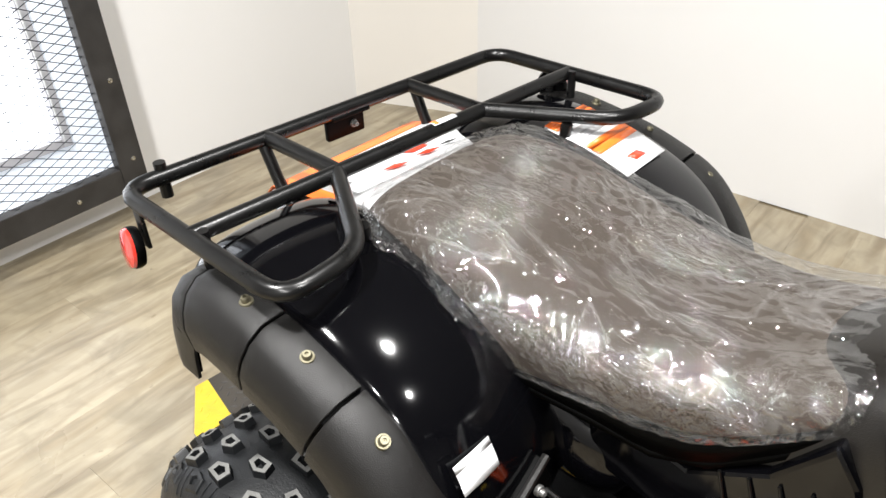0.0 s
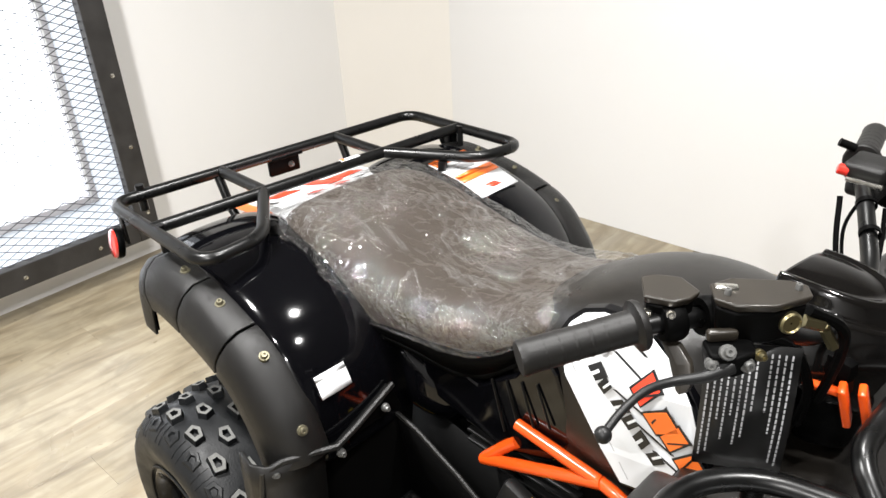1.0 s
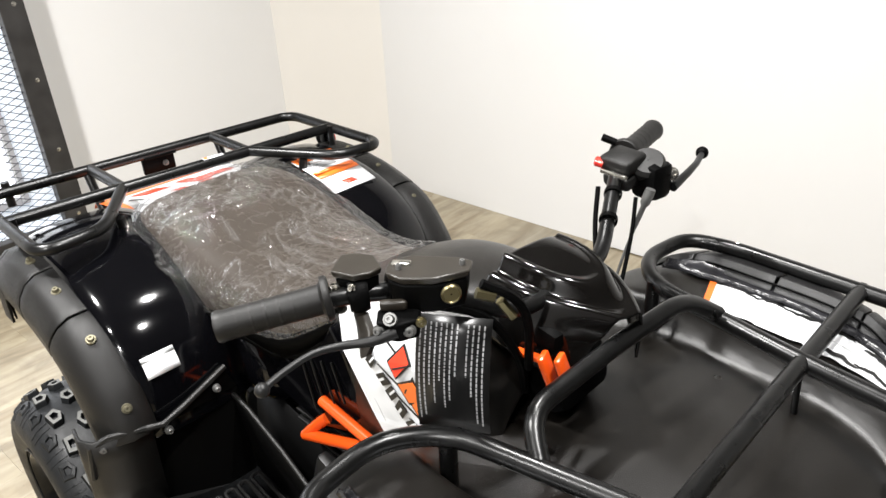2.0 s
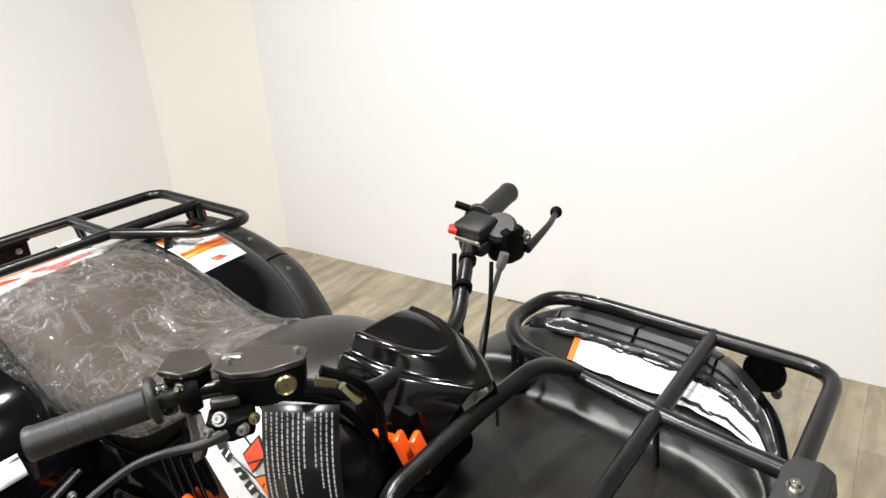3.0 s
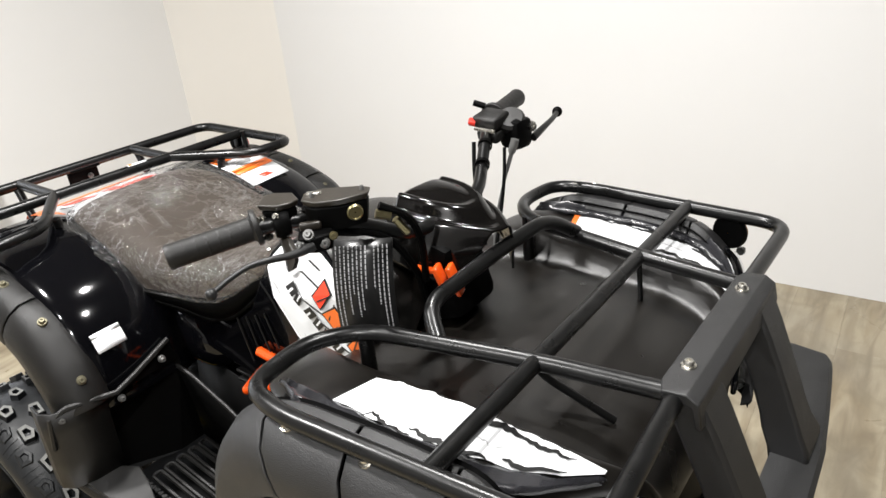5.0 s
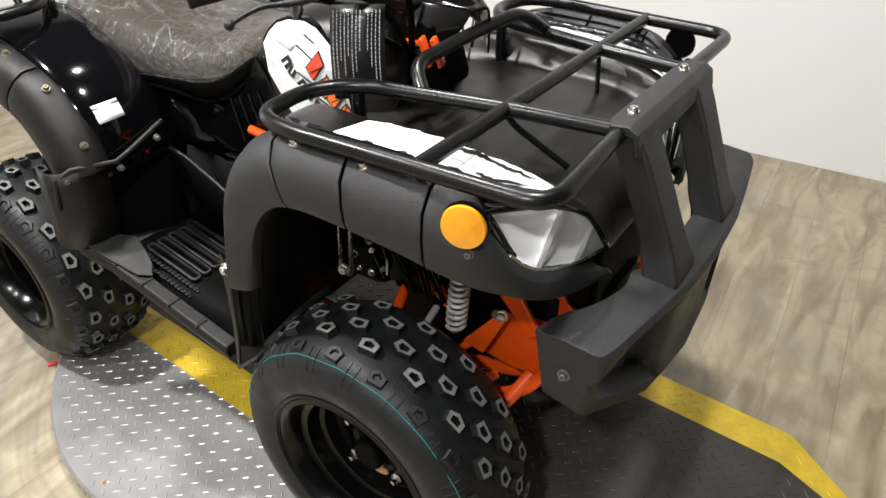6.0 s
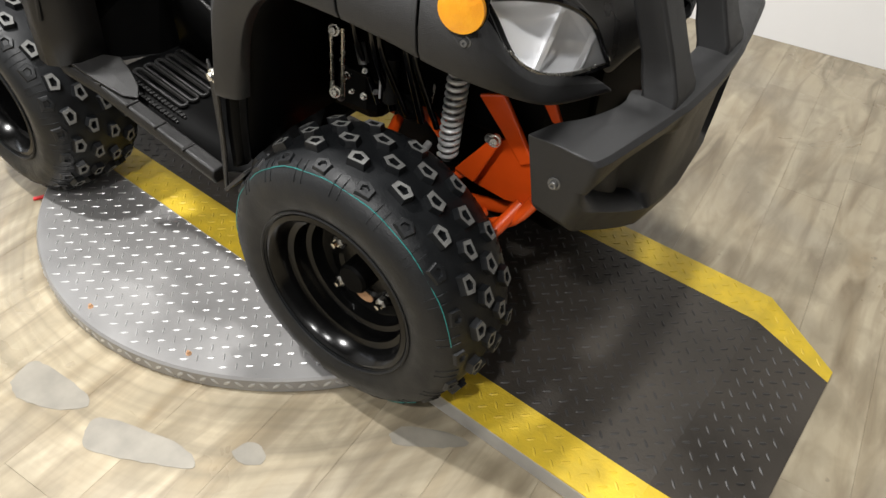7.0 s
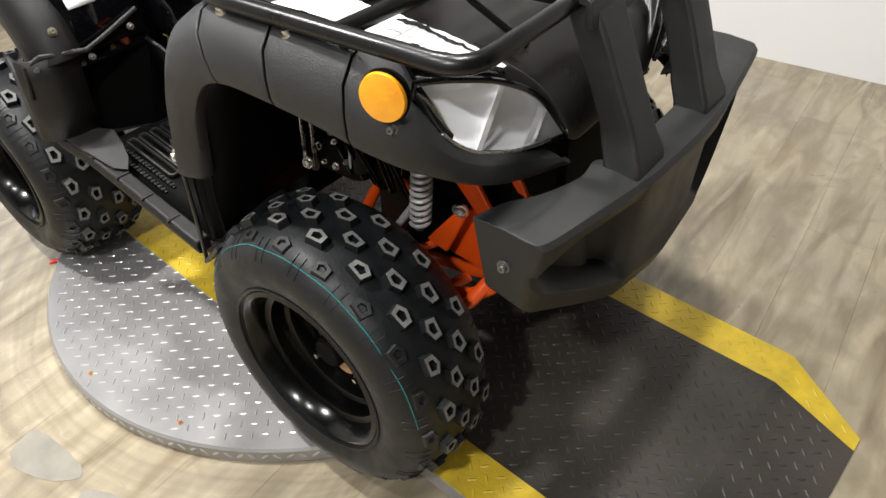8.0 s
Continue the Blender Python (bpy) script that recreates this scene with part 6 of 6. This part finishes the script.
# throttle housing and brake reservoir on the rider's right
def moulded(name, outline, z0, z1, mat, parent, label="", grow=1.0, bevel=0.003):
    """A moulded housing: an outline in plan, carried down and drawn in a little."""
    cx = sum(p[0] for p in outline) / len(outline)
    cy = sum(p[1] for p in outline) / len(outline)
    rings = []
    for z, k in ((z0, grow * 0.90), (z0 * 0.4 + z1 * 0.6, grow * 0.97), (z1, grow)):
        rings.append([V(cx + (x - cx) * k, cy + (y - cy) * k, z) for x, y in outline])
    bm = bmesh.new()
    loft(rings, True, True, bm)
    return part(name, bm, mat, parent, label, bevel=bevel)


CAP = [(0.393, -0.284), (0.371, -0.252), (0.380, -0.238), (0.402, -0.226), (0.431, -0.240), (0.430, -0.258), (0.421, -0.274)]
moulded("throttle_housing", CAP, 1.140, 1.170, DARK, bars, grow=0.86)
moulded("housing_cap", CAP, 1.171, 1.180, HOUSING, bars, "brown-black throttle housing cap", bevel=0.002)
LID = [(0.450, -0.254), (0.434, -0.232), (0.444, -0.206), (0.490, -0.174), (0.506, -0.172), (0.518, -0.190), (0.500, -0.228), (0.472, -0.252)]
moulded("brake_reservoir", LID, 1.140, 1.176, DARK, bars, grow=0.93)
moulded("reservoir_lid", LID, 1.1765, 1.186, HOUSING, bars, "brown-black reservoir lid", bevel=0.002)
for x, y in ((0.456, -0.238), (0.502, -0.186)):
    bolt(V(x, y, 1.1835), V(0, 0, 1), bars, 0.0034, DULL)
# Bright raised sliver stands for a glint on the lid.
bm = bmesh.new()
box(bm, (0.450, -0.228, 1.187), (0.022, 0.010, 0.004), (0, 0, 35), 0.002)
part("lid_glint", bm, CHROME, bars, "bright sliver standing for a glint on the reservoir lid")
bm = bmesh.new()
revolve(bm, [(0.0115, -0.006), (0.0115, 0.001), (0.0095, 0.003), (0.0085, 0.0012), (0.001, 0.001)], 20, align(V(0.509, -0.212, 1.163), V(0.80, -0.58, 0.08)))
part("sight_glass", bm, BRASS, bars, "round brass sight glass")
# split clamp round the bar, its screws and the thumb lever
for c, d in ((V(0.414, -0.264, 1.150), V(0.545, 0.84, 0.02)), (V(0.436, -0.226, 1.147), V(0.5, 0.86, -0.1))):
    bm = bmesh.new()
    revolve(bm, [(0.0115, -0.011), (0.019, -0.011), (0.021, -0.006), (0.021, 0.006), (0.019, 0.011), (0.0115, 0.011)], 20, align(c, d))
    part("bar_clamp", bm, DARK, bars)
for p, n, r0, mt in ((V(0.398, -0.284, 1.160), V(0.1, -0.9, 0.3), 0.0042, CHROME), (V(0.420, -0.276, 1.166), V(0.5, -0.8, 0.3), 0.0032, CHROME), (V(0.400, -0.280, 1.132), V(0.3, -0.9, 0.2), 0.004, DULL),
                     (V(0.480, -0.276, 1.150), V(0.5, -0.6, 0.6), 0.0052, DULL), (V(0.470, -0.284, 1.136), V(0.4, -0.8, 0.3), 0.0045, DULL), (V(0.494, -0.262, 1.135), V(0.7, -0.6, 0.3), 0.005, DULL), (V(0.500, -0.250, 1.142), V(0.7, -0.6, 0.3), 0.004, BRASS)):
    bolt(p, n, bars, r0, mt)
bm = bmesh.new()
secs = []
for x, y, z, w2 in ((0.420, -0.268, 1.128, 0.009), (0.436, -0.276, 1.118, 0.011), (0.446, -0.284, 1.104, 0.010), (0.448, -0.288, 1.094, 0.006)):
    secs.append([V(x - w2, y - 0.004, z), V(x, y - 0.008, z), V(x + w2, y - 0.004, z + 0.004), V(x + w2, y + 0.004, z + 0.004), V(x - w2, y + 0.004, z)])
loft(secs, True, True, bm)
part("thumb_lever", bm, HOUSING, bars, "brown-black thumb throttle lever", bevel=0.001)
PERCH = [(0.450, -0.268), (0.456, -0.246), (0.486, -0.236), (0.500, -0.250), (0.490, -0.274), (0.468, -0.286)]
moulded("lever_perch", PERCH, 1.122, 1.146, DARK, bars, bevel=0.003)
bm = bmesh.new()
box(bm, (0.464, -0.256, 1.152), (0.030, 0.010, 0.012), (0, 0, 46), 0.003)
part("perch_clamp", bm, HOUSING, bars, bevel=0.001)
bm = bmesh.new()
tube(bm, catmull([V(0.484, -0.272, 1.134), V(0.470, -0.296, 1.128), V(0.450, -0.320, 1.126), V(0.439, -0.350, 1.127), V(0.436, -0.384, 1.122), V(0.437, -0.408, 1.117)], 3), [0.0075, 0.007, 0.0064, 0.0058, 0.0054, 0.005, 0.0048, 0.0046, 0.0044, 0.0042, 0.004, 0.004, 0.004, 0.004, 0.004, 0.004], 10)
lev = part("brake_lever", bm, HANDLE, bars, "dark alloy brake lever with ball end")
bm = bmesh.new()
bmesh.ops.create_uvsphere(bm, u_segments=14, v_segments=10, radius=0.008, matrix=Matrix.Translation((0.437, -0.412, 1.116)))
part("lever_ball", bm, HANDLE, lev)
# switch block, reservoir and lever on the rider's left
bm = bmesh.new()
box(bm, (0.437, 0.245, 1.158), (0.058, 0.050, 0.026), (10, 0, -8), 0.007)
box(bm, (0.440, 0.246, 1.132), (0.050, 0.046, 0.024), (10, 0, -8), 0.007)
part("switch_block", bm, MATTE, bars, bevel=0.002)
bm = bmesh.new()
box(bm, (0.44, 0.216, 1.146), (0.05, 0.006, 0.008), (0, 0, -8), 0.002)
part("switch_trim", bm, CHROME, bars)
bm = bmesh.new()
revolve(bm, [(0.008, -0.006), (0.008, 0.006), (0.006, 0.008), (0.001, 0.008)], 14, align(V(0.408, 0.226, 1.155), V(-0.9, -0.35, 0.2)))
part("stop_button", bm, REDREF, bars, "red stop button")
bm = bmesh.new()
box(bm, (0.475, 0.27, 1.130), (0.05, 0.05, 0.06), (0, 0, -10), 0.014)
part("lever_perch", bm, DARK, bars)
bm = bmesh.new()
revolve(bm, [(0.026, -0.012), (0.027, 0.008), (0.022, 0.014), (0.001, 0.015)], 20, align(V(0.468, 0.265, 1.152), V(0.3, -0.5, 0.8)))
part("choke_cap", bm, GRIP, bars)
bm = bmesh.new()
tube(bm, [V(0.500, 0.290, 1.116), V(0.502, 0.33, 1.126), V(0.495, 0.375, 1.128), V(0.483, 0.416, 1.128)], [0.008, 0.0062, 0.0052, 0.0048], 10)
lev = part("brake_lever", bm, HANDLE, bars, "dark alloy brake lever with ball end")
bm = bmesh.new()
bmesh.ops.create_uvsphere(bm, u_segments=14, v_segments=10, radius=0.0105, matrix=Matrix.Translation((0.480, 0.424, 1.128)))
part("lever_ball", bm, DARK, lev)
for p, n2 in ((V(0.50, 0.285, 1.14), V(0.7, -0.5, 0.3)),):
    bolt(p, n2, bars, 0.007)
rail(bars, [V(0.405, 0.275, 1.172), V(0.385, 0.265, 1.180)], 0.006, name="switch_stub", mat=DARK)
# cables
for pts, r, mt in (([V(0.478, 0.226, 1.065), V(0.470, 0.214, 1.02), V(0.468, 0.195, 0.97), V(0.48, 0.16, 0.90)], 0.0026, DULL), ([V(0.446, 0.226, 1.135), V(0.432, 0.205, 1.08), V(0.452, 0.175, 1.02), V(0.48, 0.14, 0.95)], 0.0026, DARK), ([V(0.415, 0.215, 1.12), V(0.43, 0.19, 1.06), V(0.46, 0.16, 0.98)], 0.004, DARK), ([V(0.47, 0.235, 1.11), V(0.482, 0.21, 1.06), V(0.490, 0.18, 1.0), V(0.50, 0.14, 0.94)], 0.0034, DARK),
                   ([V(0.445, -0.20, 1.12), V(0.49, -0.14, 1.09), V(0.51, -0.10, 1.02), V(0.50, -0.07, 0.94)], 0.006, DARK), ([V(0.40, -0.24, 1.135), V(0.37, -0.19, 1.10), V(0.40, -0.12, 1.07), V(0.47, -0.07, 1.07)], 0.0055, DARK), ([V(0.51, -0.165, 1.155), V(0.535, -0.135, 1.13), V(0.535, -0.11, 1.08), V(0.52, -0.09, 1.0)], 0.006, DARK)):
    bm = bmesh.new()
    tube(bm, catmull(pts, 6), r, 8)
    part("cable", bm, mt, bars)
bm = bmesh.new()
tube(bm, [V(0.492, 0.238, 1.128), V(0.490, 0.236, 1.118), V(0.487, 0.233, 1.106), V(0.486, 0.232, 1.100), V(0.482, 0.229, 1.084), V(0.478, 0.226, 1.065)], [0.0075, 0.008, 0.0075, 0.0042, 0.0042, 0.003], 12)
part("cable_adjuster", bm, DULL, bars, "bare metal cable adjuster")
for c in (V(0.478, 0.147, 1.107), V(0.455, 0.193, 1.126)):
    bm = bmesh.new()
    revolve(bm, [(0.011, -0.004), (0.0135, -0.004), (0.0135, 0.004), (0.011, 0.004)], 16, align(c, V(-0.45, 0.85, 0.25)))
    part("cable_clip", bm, DARK, bars)
bm = bmesh.new()
tube(bm, [V(0.508, -0.172, 1.145), V(0.522, -0.156, 1.138)], 0.007, 6)
part("banjo_fitting", bm, BRASS, bars, "yellow zinc brake hose fitting")
bm = bmesh.new()
tube(bm, [V(0.523, -0.148, 1.13), V(0.532, -0.135, 1.105)], 0.006, 6)
part("banjo_fitting", bm, BRASS, bars)
bm = bmesh.new()
box(bm, (0.50, 0, 0.99), (0.07, 0.12, 0.18), (0, -18, 0), 0.02)
part("steering_shroud", bm, DARK, bars)

# instrument cowl ----------------------------------------------------------------------------
secs = []
for i in range(49):
    u = i / 48
    sec = []
    for k in range(81):
        v = -1 + 2 * k / 80
        wide = 0.104 * (1 - 0.06 * (1 - u) - 0.58 * u ** 3)
        x = 0.437 + 0.160 * u - 0.03 * v * v * u + 0.02 * (v + 0.3)
        z = 1.111 - 0.052 * u ** 2 - 0.088 * abs(v) ** 3.4 - 0.004 * u * v * v + 0.004 * v
        d = ((abs(v - 0.05) / 0.5) ** 2.6 + (u / 0.70) ** 2.6) ** (1 / 2.6)
        z += (1 - abs(v) ** 8) * (0.007 * math.exp(-((d - 0.95) / 0.10) ** 2) - 0.008 * math.exp(-((d - 1.20) / 0.11) ** 2) + 0.005 * math.exp(-((d - 1.48) / 0.12) ** 2) - 0.005 * math.exp(-((d - 1.75) / 0.12) ** 2))
        sec.append(V(x, v * wide + 0.008, z))
    secs.append(sec)
cowl = part("instrument_cowl", loft(secs), COWLMAT, atv, "glossy black moulded instrument cowl with curved ridges", solid=0.004, angle=180)
bm = bmesh.new()
box(bm, (0.495, -0.004, 1.03), (0.10, 0.13, 0.05), (0, 12, 0), 0.02)
part("cowl_base", bm, DARK, cowl)
for dx, dy in ((-0.009, -0.006), (0.009, 0.004)):
    bm = bmesh.new()
    box(bm, (0.556 + dx, -0.078 + dy, 1.004), (0.009, 0.022, 0.054), (8, -16, 12), 0.003)
    part("bracket_tab", bm, ORANGE, cowl, "orange steering bracket tab")
bm = bmesh.new()
box(bm, (0.522, -0.085, 1.016), (0.045, 0.012, 0.008), (0, 4, 14), 0.003)
part("bracket_tab", bm, ORANGE, cowl)

# hanging warning plate: rows of print that cannot be read become bars
tl, tr, bl = V(0.424, -0.186, 1.090), V(0.507, -0.142, 1.094), V(0.434, -0.205, 0.932)
br = tr + (bl - tl)
tagp = thing("warning_tag", "black hanging warning tag with rows of small white print", "tag", tuple(tl))
secs = []
for t in np.linspace(0, 1, 8):
    a, b = tl.lerp(bl, t), tr.lerp(br, t)
    bow = V(0.4, -0.9, 0) * 0.012 * math.sin(math.pi * t)
    secs.append([a + bow, a.lerp(b, 0.5) + bow * 1.3, b + bow])
part("tag_sheet", loft(secs), BLACK_INK, tagp, solid=0.0015)
rnd = random.Random(5)
for col in range(13):
    f0 = 0.05 + col * 0.071
    t = 0.05
    length = (0.9, 0.86, 0.55, 0.72, 0.5, 0.75, 0.68, 0.45, 0.5, 0.45, 0.62, 0.9, 0.92)[col]
    if col == 8:
        continue
    while t < length:
        d = rnd.uniform(0.012, 0.045)
        t1 = min(length, t + d)
        q = []
        for f, tt in ((f0, t), (f0 + 0.02, t), (f0 + 0.02, t1), (f0, t1)):
            p = tl.lerp(bl, tt).lerp(tr.lerp(br, tt), f)
            bow = V(0.4, -0.9, 0) * 0.012 * math.sin(math.pi * tt) * (1 + 0.3 * (1 - abs(2 * f - 1)))
            q.append(p + bow + V(0.40, -0.9, 0.1) * 0.0018)
        bm = bmesh.new()
        slab(bm, q, 0.0004)
        part("print_bar", bm, GREY_INK, tagp, smooth=False)
        t = t1 + 0.011

# ---- grey patches of old tape on the floor ----
for patch in (
    ((0.032, -0.879), (0.014, -0.825), (0.052, -0.804), (0.178, -0.798), (0.217, -0.817), (0.168, -0.862), (0.079, -0.891)),
    ((0.266, -0.855), (0.255, -0.825), (0.297, -0.80), (0.45, -0.76), (0.51, -0.778), (0.44, -0.82), (0.309, -0.878)),
    ((0.77, -0.480), (0.785, -0.445), (0.86, -0.405), (0.915, -0.395), (0.89, -0.43), (0.80, -0.490)),
    ((0.54, -0.706), (0.552, -0.671), (0.586, -0.663), (0.61, -0.69), (0.575, -0.715)),
):
    ring = catmull([(x, y, 0) for x, y in patch + patch[:1]], 6)[:-1]
    bm = bmesh.new()
    slab(bm, [V(p.x + 0.004 * noise.noise(p * 60), p.y + 0.004 * noise.noise(p * 60 + V(9, 0, 0)), 0.0004) for p in ring][::-1], 0.0006)
    ob = part("tape_patch", bm, SCUFF, floor_ob, "grey residue of old floor tape", smooth=False)
    ob.matrix_parent_inverse = floor_ob.matrix_basis.inverted()

# ---- floor planks ----
PW_, PL_ = 0.182, 1.22
cache = {}
rnd = random.Random(11)
u = U0
while u < U1:
    w = min(PW_, U1 - u)
    v = V0 - rnd.uniform(0, PL_)
    while v < V1:
        a, b = max(v, V0), min(v + PL_, V1)
        v += PL_
        if b - a < 0.05:
            continue
        key = (round(w, 3), round(b - a, 3))
        if key not in cache:
            bm = bmesh.new()
            g = 0.00012
            hx, hy = key[0] / 2 - g, key[1] / 2 - g
            lo = [bm.verts.new((x, y, -0.0079)) for x, y in ((-hx, -hy), (hx, -hy), (hx, hy), (-hx, hy))]
            mi = [bm.verts.new((x, y, -0.0005)) for x, y in ((-hx, -hy), (hx, -hy), (hx, hy), (-hx, hy))]
            hi = [bm.verts.new((x * 0.99 if abs(x) < 0.05 else x - math.copysign(0.0003, x), y - math.copysign(0.0003, y), 0.0)) for x, y in ((-hx, -hy), (hx, -hy), (hx, hy), (-hx, hy))]
            skin(bm, [lo, mi, hi], True)
            bm.faces.new(hi)
            me = bpy.data.meshes.new("plank")
            bmesh.ops.recalc_face_normals(bm, faces=bm.faces)
            bm.to_mesh(me)
            bm.free()
            me.materials.append(PLANK)
            cache[key] = me
        ob = new("plank", cache[key])
        c = room(u + w / 2, (a + b) / 2, 0)
        ob.matrix_basis = pose(c.x, c.y, 0, 0, 0, ROOM)
        ob.parent = floor_ob
    u += PW_
